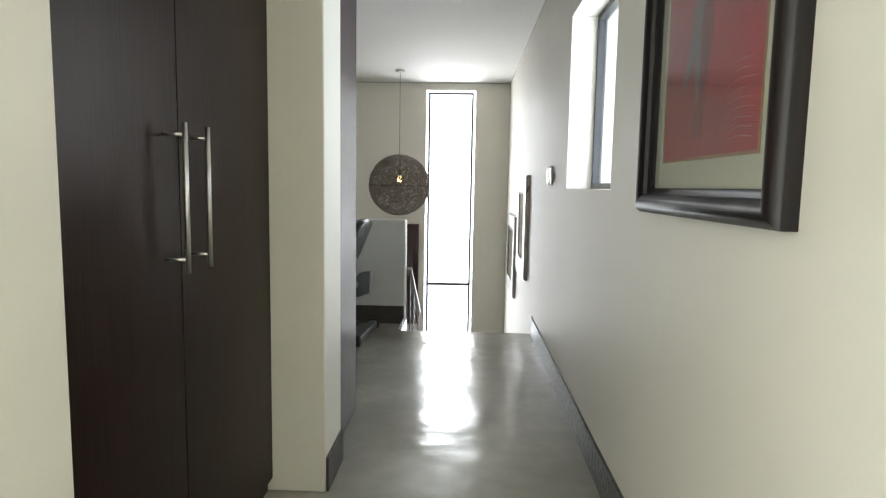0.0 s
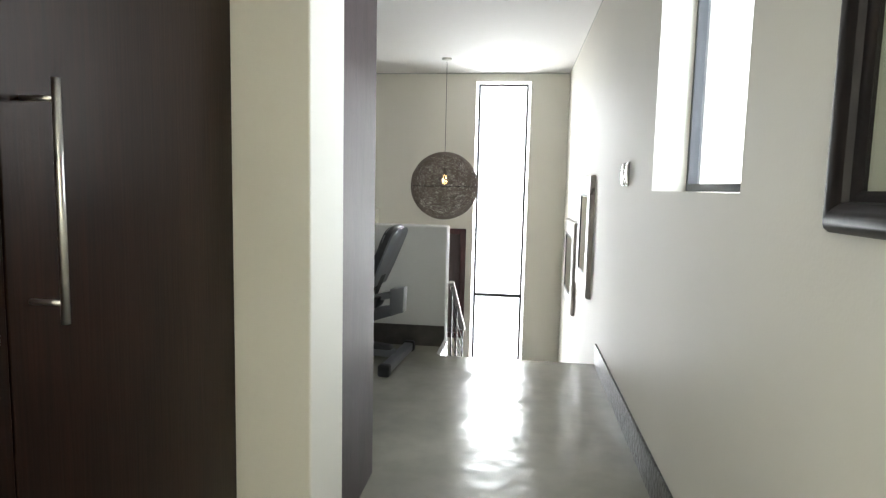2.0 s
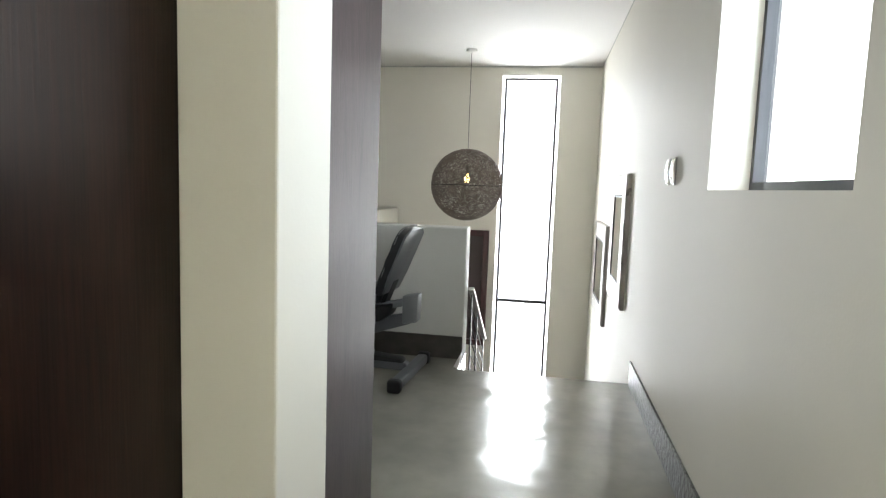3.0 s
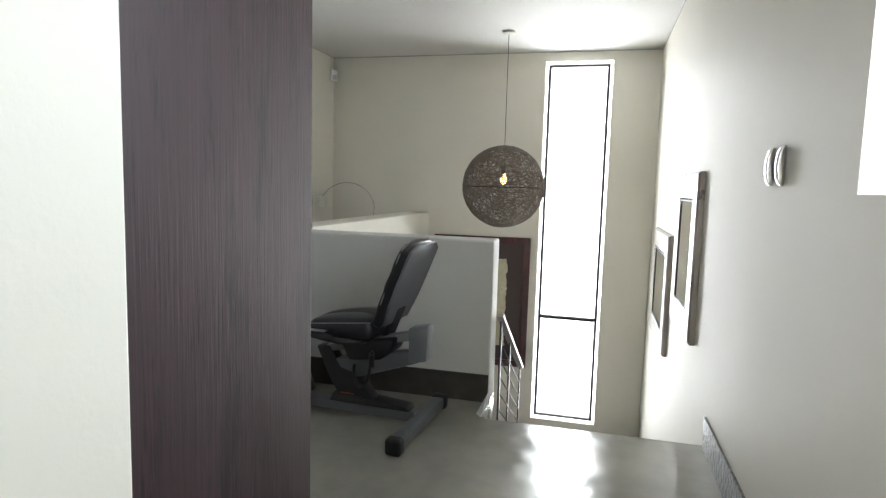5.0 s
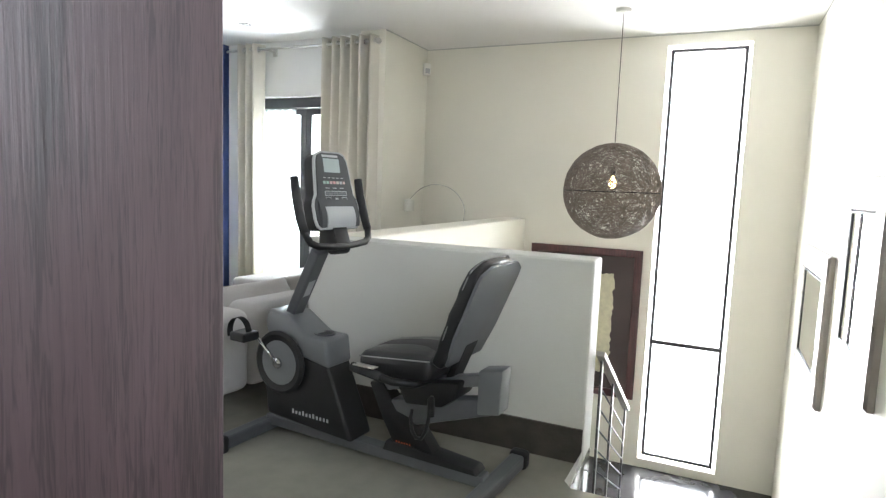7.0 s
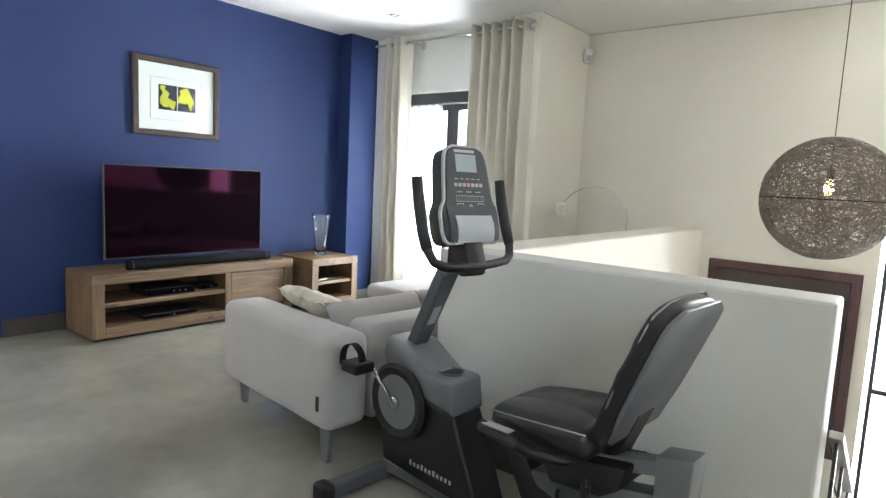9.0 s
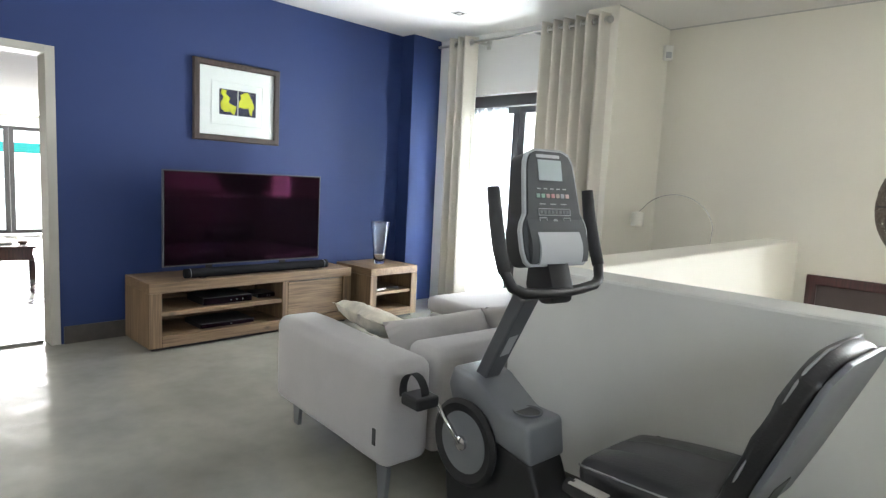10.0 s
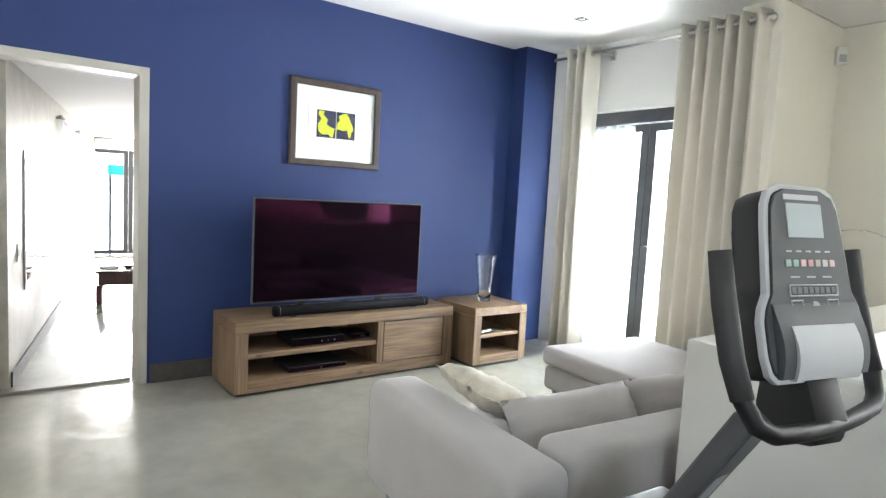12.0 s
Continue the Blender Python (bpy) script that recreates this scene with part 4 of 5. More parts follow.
for y0, y1, z0, z1, words in ((7.98, 8.86, 0.40, 1.425, "tall pewter framed mirror above the top steps"), (9.22, 10.35, -0.01, 0.96, "pewter framed mirror lower down the stairs")):
    ob = thing("framed_mirror", words, "mirror", (X1, (y0 + y1) / 2, z0))
    w, h = (y1 - y0) / 2, z1 - z0
    part("frame", frame_bm(0, -w, w, 0, h, 0.17, -0.0005, -0.042, 0.014), PEWTER, ob, smooth=False)
    part("dark_slip", frame_bm(0, -w + 0.1705, w - 0.1705, 0.1705, h - 0.1705, 0.012, -0.03, -0.040, 0.001), BLACK, ob)
    part("mirror_glass", box((-0.028, -w + 0.183, 0.183), (-0.034, w - 0.183, h - 0.183)), MIRROR, ob)

# dark red framed paper piece on the stairwell wall
MOUNT_BROWN = material("dark_brown_mount", (0.075, 0.055, 0.055), 0.7, vary=0.12)
MAROON = wood("maroon_frame", (0.035, 0.008, 0.010), (0.085, 0.022, 0.024), 0.35, 0.7, 2, 0.1, coat=0.3)
PAPER = material("handmade_cream_paper", (0.60, 0.57, 0.42), 0.9, vary=0.12, scale=20, bump=0.5, bump_scale=90)
art = thing("framed_artwork", "maroon framed sheet of torn cream paper over the landing", "picture", (-1.05, FAR_Y, -0.80))
part("frame", frame_bm(1, -0.57, 0.57, 0, 1.53, 0.075, -0.0005, -0.04, 0.006), MAROON, art)
part("mount", box((-0.50, -0.004, 0.07), (0.50, -0.012, 1.46)), MOUNT_BROWN, art)
rng = random.Random(5)
edge = []
for k in range(120):
    q = k / 120 * 4
    side, u = int(q), q - int(q)
    a, b = [(-0.31 + 0.62 * u, 0.24), (0.31, 0.24 + 1.03 * u), (0.31 - 0.62 * u, 1.27), (-0.31, 1.27 - 1.03 * u)][side]
    edge.append((a + rng.uniform(-0.012, 0.012), b + rng.uniform(-0.012, 0.012)))
part("torn_paper", prism(edge, 1, -0.013, -0.018), PAPER, art)
part("ink_mark", tube([(-0.12 + 0.09 * math.cos(q), -0.0185, 0.9 + 0.16 * math.sin(q)) for q in np.linspace(0.3, 5.2, 24)], 0.006, 5), BLACK, art)

# paired chrome wall plates
for y in (6.50, 6.63):
    ob = thing("wall_plate", "curved polished chrome plate on the stair wall", "wall light", (X1, y, 1.397), group="chrome plates on the stair wall")
    bm = bmesh.new()
    prof = [(0.008 + 0.020 * math.cos(q), 0.068 * math.sin(q)) for q in np.linspace(-math.pi / 2, math.pi / 2, 14)]
    add_prism(bm, [(-0.001, -0.068)] + [(-a, b) for a, b in prof] + [(-0.001, 0.068)], 1, -0.019, 0.019, 0.004)
    part("cover", bm, CHROME, ob, angle=40)
    part("seam", box((-0.0285, -0.0195, -0.034), (-0.022, 0.0195, -0.031)), BLACK, ob)

# ---- stair rail ----
rail = thing("stair_rail", "steel stair rail with slim posts and thin cross bars", "handrail", (EDGE_X + 0.03, STEP_Y, 0))
fall = RISE / GOING


def rail_z(y, up):
    return -(y - 0.15) * fall + up


part("top_rail", box((-0.022, 0, -0.014), (0.022, 1.26 * math.hypot(1, fall), 0.014), 0.004, m=pose(0, 0.41, rail_z(0.41, 0.655), -math.degrees(math.atan(fall)), 0, 0)), material("pale_satin_steel", (0.55, 0.52, 0.48), 0.35, 0.8), rail)
for y in (0.47, 0.92, 1.60):
    zt, zs = rail_z(y, 0.64), -RISE * math.ceil(y / GOING)
    part("post", box((-0.006, y - 0.02, zs + 0.001), (0.006, y + 0.02, zt), 0.002), WINDOW_METAL, rail)
for k in range(5):
    up = 0.06 + 0.11 * k
    part("cross_bar", tube([(0, 0.44, rail_z(0.44, up)), (0, 1.63, rail_z(1.63, up))], 0.005, 8), STEEL_GREY, rail, smooth=True)

# ---- woven pendant lamp ----
pend = thing("pendant_lamp", "round dark woven rattan pendant lamp with a glowing bulb", "pendant lamp", (-0.68, 10.23, 1.31))
R = 0.405
weave = bmesh.new()
rng = random.Random(11)
for k in range(165):
    ax = Vector((rng.gauss(0, 1), rng.gauss(0, 1), rng.gauss(0, 1.3))).normalized()
    side = ax.orthogonal().normalized()
    other = ax.cross(side)
    tilt, ph, amp, r0 = rng.uniform(-0.35, 0.35), rng.uniform(0, 6.28), rng.uniform(0.02, 0.10), R + rng.uniform(-0.006, 0.004)
    pts = []
    for s in range(44):
        q = 2 * math.pi * s / 44
        lift = tilt + amp * math.sin(3 * q + ph) + 0.04 * math.sin(7 * q + ph * 2)
        pts.append((side * math.cos(q) + other * math.sin(q) + ax * lift).normalized() * r0)
    add_tube(weave, pts, 0.0026, 4, True, radii=[rng.uniform(0.0020, 0.0031)] * 44)
tagged(part("woven_shade", weave, RATTAN, pend, "dark brown woven rattan strands"), kind="stuff")
part("equator_ring", tube([(R * math.cos(q), R * math.sin(q), -0.005) for q in [2 * math.pi * s / 64 for s in range(64)]], 0.0045, 6, True), BLACK, pend)
part("bulb", lathe([(0.004, -0.01), (0.022, 0.0), (0.031, 0.025), (0.028, 0.05), (0.016, 0.085), (0.013, 0.10)], 18, Matrix.Translation((0, 0, 0.03))), BULB, pend, smooth=True)
part("socket", lathe([(0.018, 0.13), (0.020, 0.14), (0.020, 0.20), (0.006, 0.21)], 14), BLACK, pend, smooth=True)
part("cord", tube([(0, 0, 0.2), (0, 0, TOP - 1.31 - 0.02)], 0.003, 6), BLACK, pend)
part("ceiling_rose", lathe([(0.005, TOP - 1.345), (0.045, TOP - 1.343), (0.062, TOP - 1.335), (0.062, TOP - 1.311)], 28), WHITE_METAL, pend, smooth=False, angle=30)

# ---- small wall and ceiling things ----
pir = thing("motion_sensor", "white plastic motion sensor high on the wall", "motion sensor", (-2.945, 11.11, 2.59), -45)
part("casing", box((0, -0.042, -0.068), (0.055, 0.042, 0.068), 0.014, 3), WHITE_METAL, pir)
part("lens", box((0.055, -0.026, -0.05), (0.058, 0.026, 0.005), 0.001), LIGHT_GREY, pir)
dl = thing("downlight", "square recessed steel ceiling downlight, unlit", "ceiling light", (-4.23, 9.67, TOP))
part("trim", frame_bm(2, -0.055, 0.055, -0.055, 0.055, 0.014, -0.0005, -0.006, 0.001), STEEL, dl)
# Flat black plate; the recess's dark inside is put into its colour.
part("dark_recess_plate", box((-0.041, -0.041, -0.004), (0.041, 0.041, -0.0005)), BLACK, dl)
part("lamp", lathe([(0.024, -0.008), (0.027, -0.004)], 18), STEEL, dl)

arc = thing("arc_lamp", "slim chrome arched lamp with a small white shade", "floor lamp", (-2.22, 10.6, 0))
part("base", lathe([(0.13, 0), (0.13, 0.02), (0.02, 0.025)], 28), CHROME, arc, angle=30)
curve = [(0, 0, 0.02), (0.0, 0, 0.6), (0.02, 0, 0.95)] + [(-0.30 + 0.33 * math.cos(q), 0, 1.02 + 0.29 * math.sin(q)) for q in np.linspace(0.1, 2.55, 16)] + [(-0.605, 0, 1.15)]
part("arched_stem", tube(curve, 0.0038, 8), CHROME, arc, smooth=True)
part("shade", lathe([(0.055, 1.02), (0.055, 1.135), (0.008, 1.15)], 24, Matrix.Translation((-0.615, 0, 0))), material("white_lamp_shade", (0.7, 0.68, 0.62), 0.7), arc, angle=40)

# ---- sofa with chaise ----


def soft_box(lo, hi, r=0.05, puff=0.0, seg=4, cuts=5):
    """An upholstered block with rounded edges whose broad faces swell a little."""
    bm = box(lo, hi, r, seg)
    if puff:
        c = [(a + b) / 2 for a, b in zip(lo, hi)]
        s = [(b - a) / 2 for a, b in zip(lo, hi)]
        big = [e for e in bm.edges if e.calc_length() > 3 * r]
        bmesh.ops.subdivide_edges(bm, edges=big, cuts=cuts, use_grid_fill=True)
        thin = s.index(min(s))
        others = [i for i in range(3) if i != thin]
        for v in bm.verts:
            u = [(v.co[i] - c[i]) / s[i] for i in others]
            k = max(0, 1 - u[0] ** 2) * max(0, 1 - u[1] ** 2)
            d = (v.co[thin] - c[thin]) / s[thin]
            n = noise.noise(v.co * 6) * 0.25
            v.co[thin] += d * puff * (k * (1 + n))
            for i, q in zip(others, u):
                v.co[i] += noise.noise(v.co * 4 + Vector((9, 3, 1))) * 0.006 * (1 - k)
    return bm


SX, SY = -2.11, 7.17
sofa = thing("sofa", "light grey fabric corner sofa with steel legs, against the low wall", "sofa", (SX, SY, 0), -5.5)
LENGTH = 2.5
part("arm", soft_box((-1.02, 0.0, 0.155), (0.0, 0.24, 0.60), 0.055, 0.006), SOFA, sofa, smooth=True)
part("backrest_frame", soft_box((-0.22, 0.245, 0.155), (-0.005, LENGTH, 0.62), 0.05, 0.006), SOFA, sofa, smooth=True)
part("seat_base", soft_box((-0.96, 0.243, 0.155), (-0.225, 1.585, 0.30), 0.03), SOFA, sofa, smooth=True)
for k in range(2):
    part("seat_cushion", soft_box((-0.97, 0.25 + 0.665 * k, 0.30), (-0.23, 0.91 + 0.665 * k, 0.43), 0.045, 0.015), SOFA, sofa, smooth=True)
part("chaise_base", soft_box((-1.72, 1.59, 0.15), (-0.225, LENGTH, 0.30), 0.03), SOFA, sofa, smooth=True)
part("chaise_cushion", soft_box((-1.75, 1.585, 0.303), (-0.23, LENGTH, 0.43), 0.045, 0.010), CUSHION, sofa, smooth=True)
for x, y in ((-0.965, 0.11), (-0.07, 0.05), (-1.66, 1.67), (-1.66, LENGTH - 0.09), (-0.07, LENGTH - 0.09)):
    leg = prism([(x - 0.042, 0.156), (x + 0.042, 0.156), (x + 0.026, 0.0), (x - 0.020, 0.0)], 1, y - 0.011, y + 0.011, 0.003)
    part("leg", leg, SILVER, sofa)
part("fabric_tag", box((-0.085, -0.004, 0.25), (-0.062, 0.003, 0.32), 0.001), BLACK, sofa)


def pillow(name, label, at, turn, lean, size, mat_, puff=0.10):
    ob = thing(name, label, "cushion", at, turn)
    bm = bmesh.new()
    n = 12
    for sgn in (1, -1):
        grid = []
        for i in range(n + 1):
            row = []
            for j in range(n + 1):
                u, v = 2 * i / n - 1, 2 * j / n - 1
                k = (max(0, 1 - u ** 4) * max(0, 1 - v ** 4)) ** 0.55
                pinch = 1 - 0.05 * (1 - abs(u)) * abs(v) ** 3 - 0.05 * (1 - abs(v)) * abs(u) ** 3
                p = Vector((size[0] / 2 * u * pinch, sgn * puff * k * (1 + 0.16 * noise.noise(Vector((u * 2.3, v * 2.3, at[0] * 3)))), size[1] / 2 * v * pinch))
                p += Vector((0, 0.012 * noise.noise(Vector((u * 6, v * 6, sgn + at[1]))), 0))
                row.append(bm.verts.new(p))
            grid.append(row)
        for i in range(n):
            for j in range(n):
                bm.faces.new((grid[i][j], grid[i + 1][j], grid[i + 1][j + 1], grid[i][j + 1]))
    bmesh.ops.remove_doubles(bm, verts=bm.verts, dist=0.0005)
    bmesh.ops.transform(bm, matrix=Matrix.Translation((0, 0, size[1] / 2)) @ Matrix.Rotation(radians(lean), 4, "X"), verts=bm.verts)
    part("cover", bm, mat_, ob, smooth=True)
    return ob


pillow("cushion", "cream patterned scatter cushion leaning on the sofa arm", (-2.74, 7.64, 0.415), -12, 66, (0.48, 0.34), CREAM_CUSHION, 0.06)
for k in range(3):
    pillow("back_cushion", "plump light grey sofa back cushion", (-2.45 + 0.05 * k, 7.82 + 0.66 * k, 0.415), 85.5, -30, (0.66, 0.245), CUSHION, 0.10)

# ---- recumbent exercise bike; local x runs towards the seat ----
BX, BY = -1.215, 7.23
bike = thing("exercise_bike", "black and grey recumbent exercise bike beside the low wall", "exercise bike", (-1.238, 7.275, 0), -4.5)


def xz(*pairs):
    return [(a - BX, b) for a, b in pairs]


part("base_rail", box((-1.86 - BX, -0.035, 0.045), (-0.62 - BX, 0.035, 0.10), 0.008), STEEL_GREY, bike)
part("rail_cover", prism(xz((-1.12, 0.10), (-0.64, 0.10), (-0.66, 0.125), (-0.98, 0.15), (-1.10, 0.15)), 1, -0.05, 0.05, 0.008), BLACK, bike, angle=35)
for name, fx in (("front_foot", -1.86), ("rear_foot", -0.60)):
    foot = part(name, box((fx - BX - 0.035, -0.31, 0.012), (fx - BX + 0.035, 0.31, 0.075), 0.012), STEEL_GREY, bike)
    for s in (-1, 1):
        part("rubber_foot", box((fx - BX - 0.043, s * 0.30, 0.0), (fx - BX + 0.043, s * 0.365, 0.085), 0.018, 3), BLACK, foot)
part("shroud", prism(xz((-1.80, 0.13), (-1.27, 0.10), (-1.31, 0.20), (-1.415, 0.44), (-1.60, 0.47), (-1.78, 0.50), (-1.83, 0.35)), 1, -0.085, 0.085, 0.018, 3), BLACK, bike, angle=35)
top = part("shroud_top", prism(xz((-1.60, 0.465), (-1.405, 0.43), (-1.425, 0.565), (-1.53, 0.567), (-1.67, 0.655), (-1.79, 0.67), (-1.815, 0.60), (-1.78, 0.50)), 1, -0.092, 0.092, 0.018, 3), SILVER, bike, angle=35)
part("cup_holder", lathe([(0.040, 0.560), (0.050, 0.5675), (0.0525, 0.574), (0.0475, 0.5745), (0.044, 0.569), (0.01, 0.5685)], 28, Matrix.Translation((-1.505 - BX, 0, 0))), STEEL_GREY, top, smooth=True)
# Thin dark disc painting the shade of a deep cup on the shallow holder.
part("cup_shade_disc", lathe([(0.042, 0.5690), (0.042, 0.5698)], 28, Matrix.Translation((-1.505 - BX, 0, 0))), RUBBER, top, smooth=False)
part("belt_cover", lathe([(0.113, 0), (0.152, 0.004), (0.157, 0.016), (0.140, 0.028), (0.112, 0.02)], 40, Matrix.Translation((-1.70 - BX, -0.088, 0.415)) @ Matrix.Rotation(math.pi / 2, 4, "X")), BLACK, bike, angle=35)
part("belt_disc", lathe([(0.110, 0), (0.110, 0.021), (0.03, 0.025), (0.02, 0.027)], 40, Matrix.Translation((-1.70 - BX, -0.088, 0.415)) @ Matrix.Rotation(math.pi / 2, 4, "X")), SILVER, bike, angle=35)
part("hub", lathe([(0.026, 0), (0.026, 0.02), (0.014, 0.026)], 18, Matrix.Translation((-1.70 - BX, -0.105, 0.415)) @ Matrix.Rotation(math.pi / 2, 4, "X")), CHROME, bike, angle=35)


def pedal(side, dx, dz):
    hub, y = Vector((-1.70 - BX, 0, 0.415)), side * 0.13
    crank = part("crank", tube([(hub.x, side * 0.125, hub.z), (hub.x + dx * 0.5 + 0.01, y + side * 0.01, hub.z + dz * 0.5), (hub.x + dx, y + side * 0.015, hub.z + dz)], 0.011, 10, flat=0.7), CHROME, bike, smooth=True)
    ped = part("pedal", box((hub.x + dx - 0.055, y + side * 0.025, hub.z + dz - 0.022), (hub.x + dx + 0.045, y + side * 0.125, hub.z + dz + 0.022), 0.010, 3), BLACK, bike)
    cx, cz = hub.x + dx - 0.02, hub.z + dz
    loop = [(cx + 0.065 * math.cos(q) - 0.02, y + side * 0.075, cz + 0.01 + 0.075 * math.sin(q)) for q in np.linspace(-0.1, 3.5, 18)]
    bm = bmesh.new()
    rows = [[bm.verts.new((p[0] + o[0] * 0.0, p[1] + o[1], p[2])) for o in ((0, -0.018), (0, 0.018))] for p in loop]
    for r0, r1 in zip(rows, rows[1:]):
        bm.faces.new((r0[0], r0[1], r1[1], r1[0]))
    bmesh.ops.solidify(bm, geom=bm.faces[:], thickness=0.004)
    part("strap", bm, RUBBER, ped)


pedal(-1, -0.125, 0.135)
pedal(1, 0.125, -0.135)
part("mast", box((-0.026, -0.038, 0), (0.026, 0.038, 0.48), 0.008, m=pose(-1.725 - BX, 0, 0.60) @ pose(0, 0, 0, 11, 34, 0)), STEEL_GREY, bike)
part("mast_sticker", box((0.0263, -0.02, 0.20), (0.0268, 0.02, 0.30), m=pose(-1.725 - BX, 0, 0.60) @ pose(0, 0, 0, 11, 34, 0)), LIGHT_GREY, bike)

HEAD = Vector((0.066, -0.100, 0.022))
head_at = pose(-0.210 + HEAD.x, 0.014 + HEAD.y, 1.072 + HEAD.z, 0, 0, -9) @ pose(0, 0, 0, 0, -13, 0) @ Matrix.Diagonal((1, 0.94, 0.91, 1))
part("neck", prism([(-0.11, -0.06), (-0.04, -0.125), (0.005, -0.125), (0.02, -0.08), (0.0, 0.06), (-0.075, 0.06)], 1, -0.046, 0.046, 0.012), BLACK, bike, angle=35).matrix_local = head_at


def outline(scale_y=1.0, grow=0.0):
    pts = [(-0.112, 0.0), (-0.130, 0.015), (-0.139, 0.05), (-0.141, 0.115), (-0.134, 0.143), (-0.118, 0.170), (-0.106, 0.30), (-0.100, 0.345), (-0.087, 0.372), (-0.055, 0.386)]
    pts = [(a - grow, b + (grow if b > 0.2 else -grow if b < 0.03 else 0)) for a, b in pts]
    return pts + [(-a, b) for a, b in pts[::-1]]


console = part("console", prism(outline(), 0, -0.078, 0.004, 0.012, 3), BLACK, bike, angle=35)
console.matrix_local = head_at
part("silver_rim", prism(outline(1, 0.003), 0, -0.012, 0.002, 0.003, 2), LIGHT_GREY, console)
DARK_FACE = material("slate_console_face", (0.055, 0.06, 0.063), 0.45, vary=0.05)
part("face_panel", prism(outline(1, -0.007), 0, 0.004, 0.007, 0.001, 1), DARK_FACE, console)
part("display", box((0.0072, -0.055, 0.280), (0.009, 0.045, 0.350), 0.001), material("grey_lcd_display", (0.40, 0.45, 0.46), 0.12), console)
part("name_bar", box((0.0072, -0.058, 0.357), (0.008, 0.04, 0.368)), LIGHT_GREY, console)
hues = ((0.10, 0.30, 0.20), (0.12, 0.40, 0.25), (0.50, 0.20, 0.20), (0.55, 0.10, 0.10), (0.45, 0.35, 0.25), (0.30, 0.30, 0.35), (0.50, 0.25, 0.22))
for k, hue in enumerate(hues):
    part("button", box((0.0072, -0.071 + 0.0205 * k, 0.222), (0.0095, -0.056 + 0.0205 * k, 0.236), 0.001), material("button_colour", [0.25 + 0.6 * c for c in hue], 0.5), console)
for k in range(5):
    part("label_bar", box((0.0072, -0.065 + 0.027 * k, 0.251), (0.0077, -0.050 + 0.027 * k, 0.2545)), LIGHT_GREY, console)
for k in range(3):
    part("label_bar", box((0.0072, -0.060 + 0.045 * k, 0.200), (0.0077, -0.035 + 0.045 * k, 0.2035)), LIGHT_GREY, console)
part("key_strip", frame_bm(0, -0.068, 0.068, 0.163, 0.187, 0.003, 0.0072, 0.010, 0.001), LIGHT_GREY, console)
for k in range(8):
    part("key", box((0.0072, -0.062 + 0.0158 * k, 0.169), (0.009, -0.050 + 0.0158 * k, 0.181), 0.001), SILVER, console)
for y in (-0.05, 0.05):
    part("start_key", frame_bm(0, y - 0.016, y + 0.016, 0.133, 0.157, 0.003, 0.0072, 0.010, 0.001), LIGHT_GREY, console)
part("centre_key", lathe([(0.010, 0), (0.010, 0.003)], 16, Matrix.Translation((0.0072, 0, 0.143)) @ Matrix.Rotation(math.pi / 2, 4, "Y")), LIGHT_GREY, console)


def curved_pad(y0, y1, z0, z1, bulge, back):
    bm = bmesh.new()
    rows = []
    for i in range(9):
        v = i / 8
        z = z0 + (z1 - z0) * v
        x = back + bulge * math.sin(math.pi * (0.12 + 0.88 * v) ** 0.9) if v < 1 else back + 0.002
        rows.append([bm.verts.new((x, y, z)) for y in (y0, y1)] + [bm.verts.new((back - 0.002, y, z)) for y in (y1, y0)])
    for r0, r1 in zip(rows, rows[1:]):
        for k in range(4):
            bm.faces.new((r0[k], r0[(k + 1) % 4], r1[(k + 1) % 4], r1[k]))
    bm.faces.new(rows[0][::-1])
    bm.faces.new(rows[-1])
    return bm


part("book_rest", curved_pad(-0.118, 0.118, 0.008, 0.150, 0.018, 0.007), DARK_FACE, console, angle=35)
part("rest_panel", curved_pad(-0.088, 0.088, 0.004, 0.134, 0.022, 0.0085), LIGHT_GREY, console, angle=35)

bar_pts = []
for s in (-1, 1):
    arm = [(-0.285, 0.243, 1.297), (-0.268, 0.242, 1.21), (-0.243, 0.245, 1.12), (-0.220, 0.243, 1.06), (-0.203, 0.225, 1.02), (-0.192, 0.185, 1.003), (-0.186, 0.10, 0.997), (-0.184, 0.04, 0.995)]
    arm = [(a + HEAD.x, s * b * 0.91 + 0.018 + HEAD.y, c + HEAD.z) for a, b, c in arm]
    bar_pts += arm if s < 0 else arm[::-1]
hb = part("handlebar", tube(bar_pts, 0.016, 12), BLACK, bike, smooth=True)
for s in (0, 1):
    grip = bar_pts[:4] if s == 0 else bar_pts[-4:][::-1]
    grip = [Vector(g) for g in grip]
    part("grip", tube(grip, 0.020, 14, radii=[0.0185, 0.0205, 0.0205, 0.0190]), RUBBER, hb, smooth=True)

part("rear_post", prism(xz((-1.21, 0.40), (-1.13, 0.41), (-1.05, 0.30), (-0.97, 0.28), (-0.84, 0.12), (-1.06, 0.12), (-1.13, 0.24)), 1, -0.04, 0.04, 0.012), BLACK, bike, angle=35)
part("seat_rail", prism(xz((-1.20, 0.395), (-0.60, 0.545), (-0.60, 0.495), (-1.18, 0.36)), 1, -0.032, 0.032, 0.005), SILVER, bike, angle=35)
part("lower_beam", prism(xz((-1.16, 0.325), (-0.60, 0.44), (-0.585, 0.40), (-0.60, 0.37), (-0.95, 0.25), (-1.10, 0.24)), 1, -0.038, 0.038, 0.008), STEEL_GREY, bike, angle=35)
part("beam_end", prism(xz((-0.655, 0.555), (-0.545, 0.575), (-0.552, 0.385), (-0.655, 0.365)), 1, -0.050, 0.050, 0.010), SILVER, bike, angle=35)
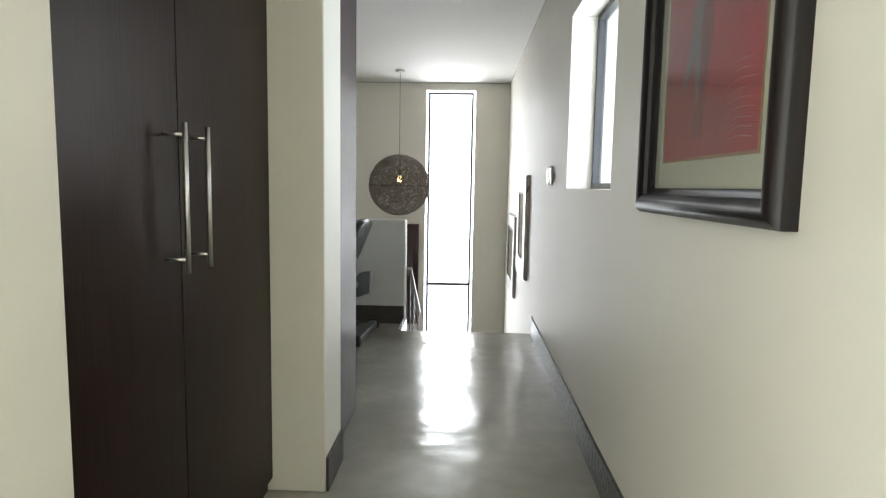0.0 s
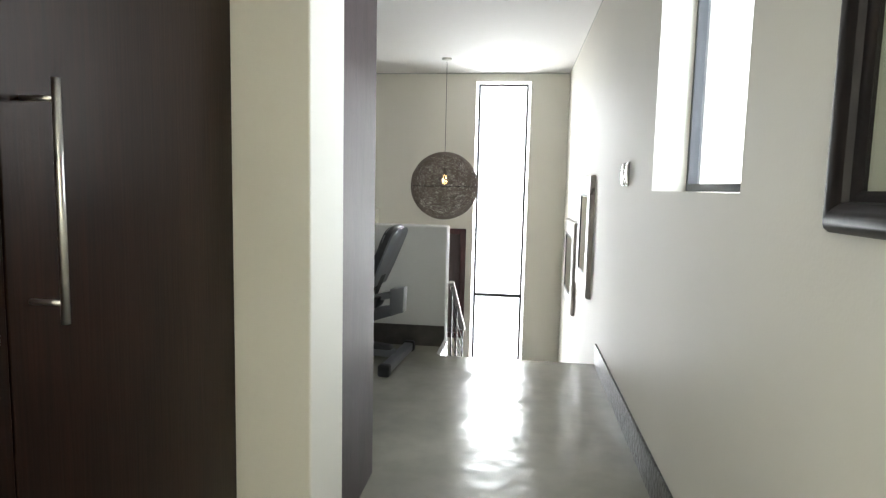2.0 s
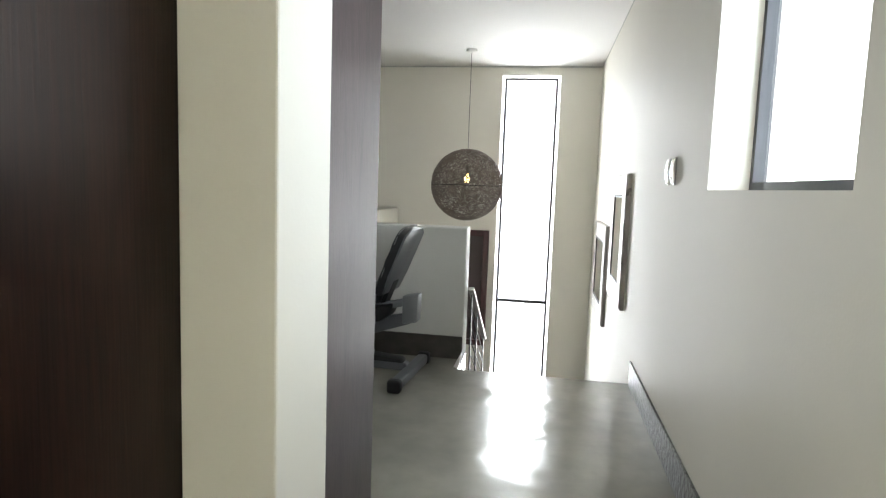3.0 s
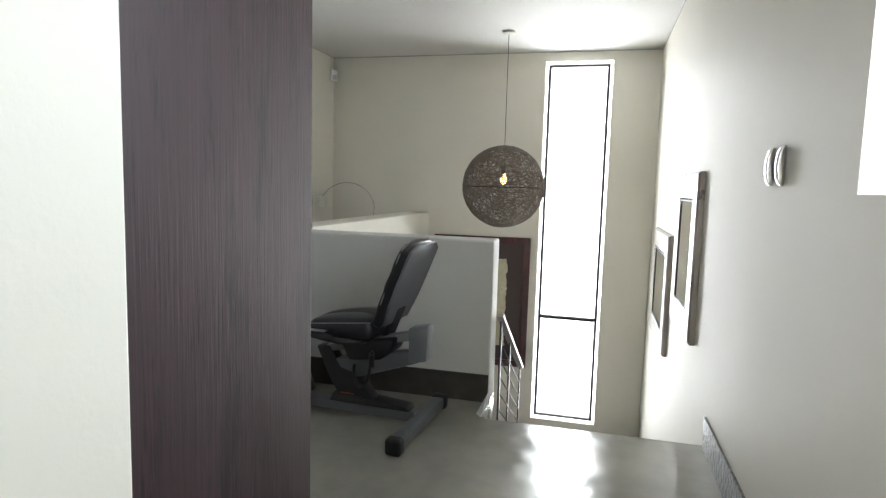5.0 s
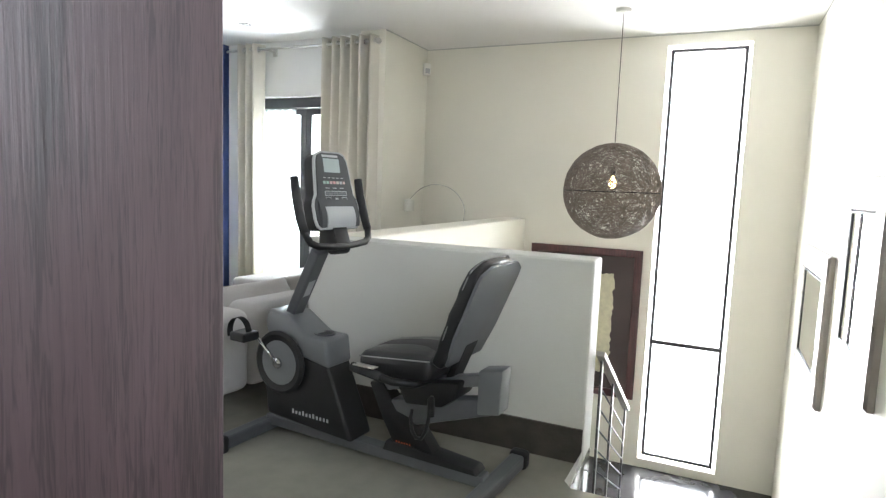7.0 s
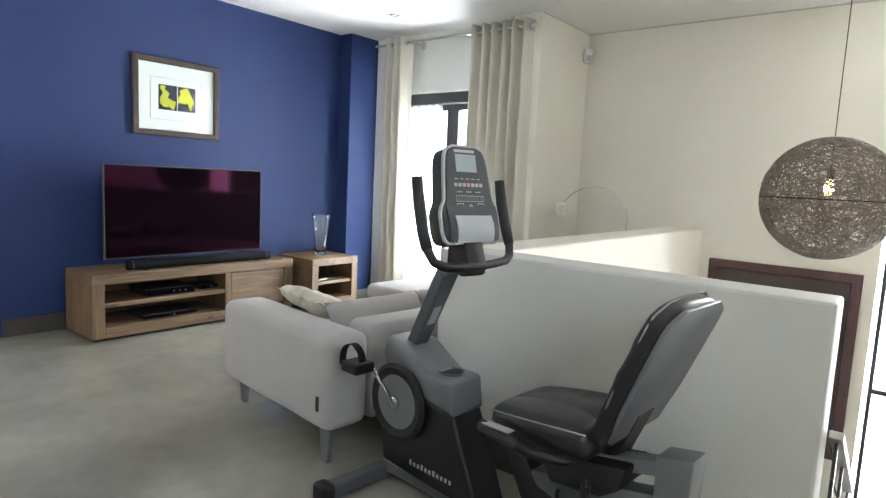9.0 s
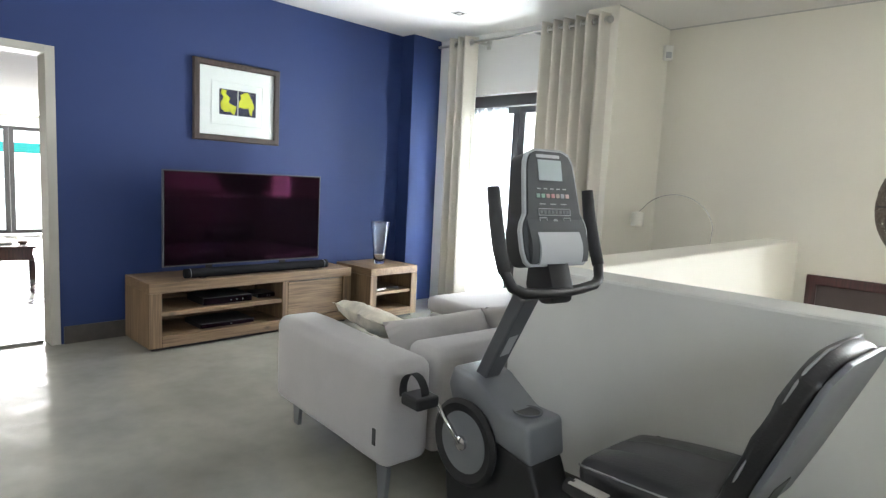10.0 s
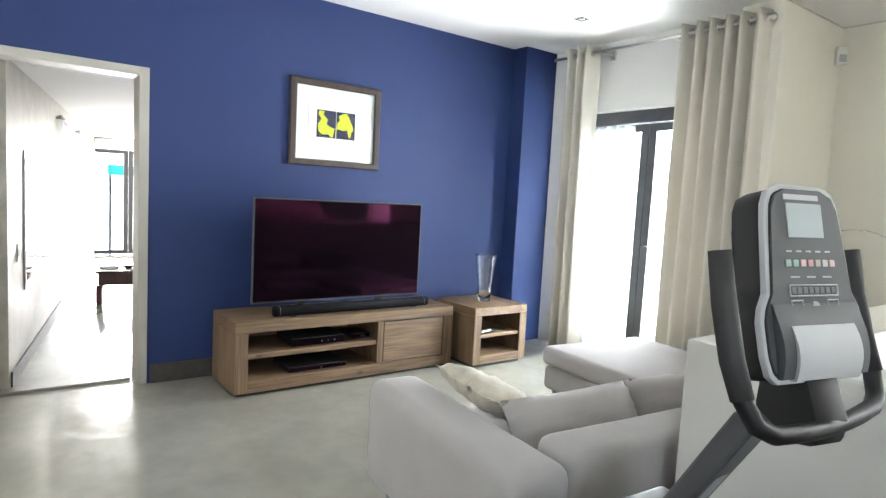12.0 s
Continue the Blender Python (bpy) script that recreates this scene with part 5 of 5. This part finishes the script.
part("seat_carriage", prism(xz((-1.03, 0.445), (-0.72, 0.50), (-0.74, 0.42), (-0.80, 0.375), (-0.98, 0.355)), 1, -0.09, 0.09, 0.015), BLACK, bike, angle=35)
ease = soft_box((-0.20, -0.205, -0.055), (0.20, 0.205, 0.055), 0.044, 0.022)
for v in ease.verts:
    k = (0.20 - v.co.x) / 0.4
    v.co.y *= 1 - 0.22 * k * k
seat = part("seat_cushion", ease, LEATHER, bike, smooth=True)
seat.matrix_local = pose(-1.01 - BX, 0.03, 0.530, 0, -7, 0)
part("seat_fabric", soft_box((-0.175, -0.10, -0.01), (0.19, 0.10, 0.060), 0.02, 0.021), MESH_GREY, seat, smooth=True)
part("piping", tube([(-0.20 + 0.4 * t, -0.155 - 0.045 * t ** 0.7, 0.038) for t in np.linspace(0.04, 1, 12)], 0.003, 6), PIPING, seat, smooth=True)
back_m = pose(-0.79 - BX, 0.03, 0.56, 0, 22, 0) @ Matrix.Diagonal((1, 0.96, 1.05, 1))
bk = soft_box((-0.042, -0.213, 0.0), (0.016, 0.213, 0.462), 0.018, 0.005, cuts=9)
for v in bk.verts:
    k = max(0, (v.co.z - 0.25) / 0.22)
    v.co.z -= 0.05 * abs(v.co.y / 0.215) ** 3 * k
    v.co.x += 0.0025 * math.sin(v.co.z * 55 + v.co.y * 9) * min(1.0, abs(v.co.y) / 0.2)
    k = max(0, 1 - v.co.z / 0.2)
    v.co.y *= 1 - 0.14 * k
back = part("backrest_cushion", bk, LEATHER, bike, smooth=True)
back.matrix_local = back_m
shell_out = [(-0.165, 0.02), (-0.208, 0.15), (-0.216, 0.39), (-0.205, 0.425), (-0.13, 0.458), (0.13, 0.458), (0.205, 0.425), (0.216, 0.39), (0.208, 0.15), (0.165, 0.02)]
shell = part("backrest_shell", prism(shell_out, 0, 0.014, 0.028, 0.003), SILVER, bike, angle=35)
shell.matrix_local = back_m
shell.data.materials[0] = material("grey_backrest_shell", (0.115, 0.12, 0.135), 0.42, 0.1, vary=0.05, bump=0.05)
pipe = [(-0.026, a * 0.985, b) for a, b in shell_out]
pp = part("backrest_piping", tube(pipe, 0.0035, 6), PIPING, bike, smooth=True)
pp.matrix_local = back_m
part("back_bracket", box((0.0, -0.06, -0.13), (0.03, 0.06, 0.10), 0.006, m=back_m), BLACK, bike)
hl = [(-1.165, -0.235, 0.515), (-1.05, -0.235, 0.50), (-0.98, -0.225, 0.485), (-0.90, -0.17, 0.475), (-0.86, 0.0, 0.47), (-0.90, 0.17, 0.475), (-0.98, 0.225, 0.485), (-1.05, 0.235, 0.50), (-1.165, 0.235, 0.515)]
seat_bar = part("seat_handlebar", tube([(a - BX, b + 0.03, c) for a, b, c in hl], 0.017, 12), BLACK, bike, smooth=True)
for s in (-1, 1):
    grip = part("side_grip", tube([(-1.18 - BX, s * 0.235 + 0.03, 0.517), (-1.03 - BX, s * 0.235 + 0.03, 0.498)], 0.021, 14), RUBBER, bike, smooth=True)
    part("pulse_plate", box((-1.165 - BX, s * 0.235 + 0.012, 0.530), (-1.055 - BX, s * 0.235 + 0.048, 0.5345), 0.001, m=None), STEEL, grip)
loop = [(-0.83, -0.115, 0.43), (-0.835, -0.12, 0.36), (-0.85, -0.12, 0.28), (-0.875, -0.115, 0.235), (-0.91, -0.10, 0.225), (-0.945, -0.08, 0.245), (-0.965, -0.06, 0.29), (-0.97, -0.042, 0.32)]
part("cable", tube([(a - BX, b, c) for a, b, c in loop], 0.0085, 8), BLACK, bike, smooth=True)
spiral = [(-0.832 - BX + 0.013 * math.cos(q), -0.117 + 0.013 * math.sin(q), 0.42 - 0.0013 * q) for q in np.linspace(0, 60, 200)]
part("coiled_cable", tube(spiral, 0.0035, 5), BLACK, bike, smooth=True)
part("maker_mark", boxes(*[((-1.63 - BX + 0.0215 * k, -0.0868, 0.17), (-1.619 - BX + 0.0215 * k, -0.0855, 0.192 if k in (0, 3, 6) else 0.186)) for k in range(11)]), LIGHT_GREY, bike)
part("model_mark", boxes(*[((-1.05 - BX + 0.014 * k, -0.0418, 0.145), (-1.044 - BX + 0.014 * k, -0.0402, 0.157)) for k in range(6)]), material("orange_print", (0.5, 0.10, 0.04), 0.5), bike)

# ---- bare trees outside the stair window ----
BARK = material("pale_bark", (0.5, 0.47, 0.44), 0.9, vary=0.3)
rng = random.Random(3)
for k, (tx, ty) in enumerate(((-0.9, 14.6), (0.5, 15.2), (-0.1, 16.4), (1.4, 16.0))):
    tree = thing("bare_tree", "slender leafless tree beyond the stair window", "tree", (tx, ty, -7.2), group="bare trees outside")
    part("trunk", tube([(0, 0, 0), (0.05, 0, 2.4), (-0.03, 0.02, 4.8), (0.06, 0, 7.0)], 0.02, 7, radii=[0.040, 0.026, 0.014, 0.004]), BARK, tree, smooth=True)
    bm = bmesh.new()
    for j in range(26):
        z = rng.uniform(4.2, 6.8)
        a = rng.uniform(0, 6.28)
        p = Vector((0.01, 0, z))
        pts = [p]
        d = Vector((math.cos(a), math.sin(a) * 0.6, rng.uniform(0.6, 1.3))).normalized()
        for s in range(5):
            d = (d + Vector((rng.uniform(-0.3, 0.3), rng.uniform(-0.3, 0.3), rng.uniform(-0.1, 0.3)))).normalized()
            p = p + d * rng.uniform(0.10, 0.22)
            pts.append(p)
        add_tube(bm, pts, 0.006, 4, radii=[0.007, 0.006, 0.005, 0.004, 0.003, 0.002])
    part("branches", bm, BARK, tree)
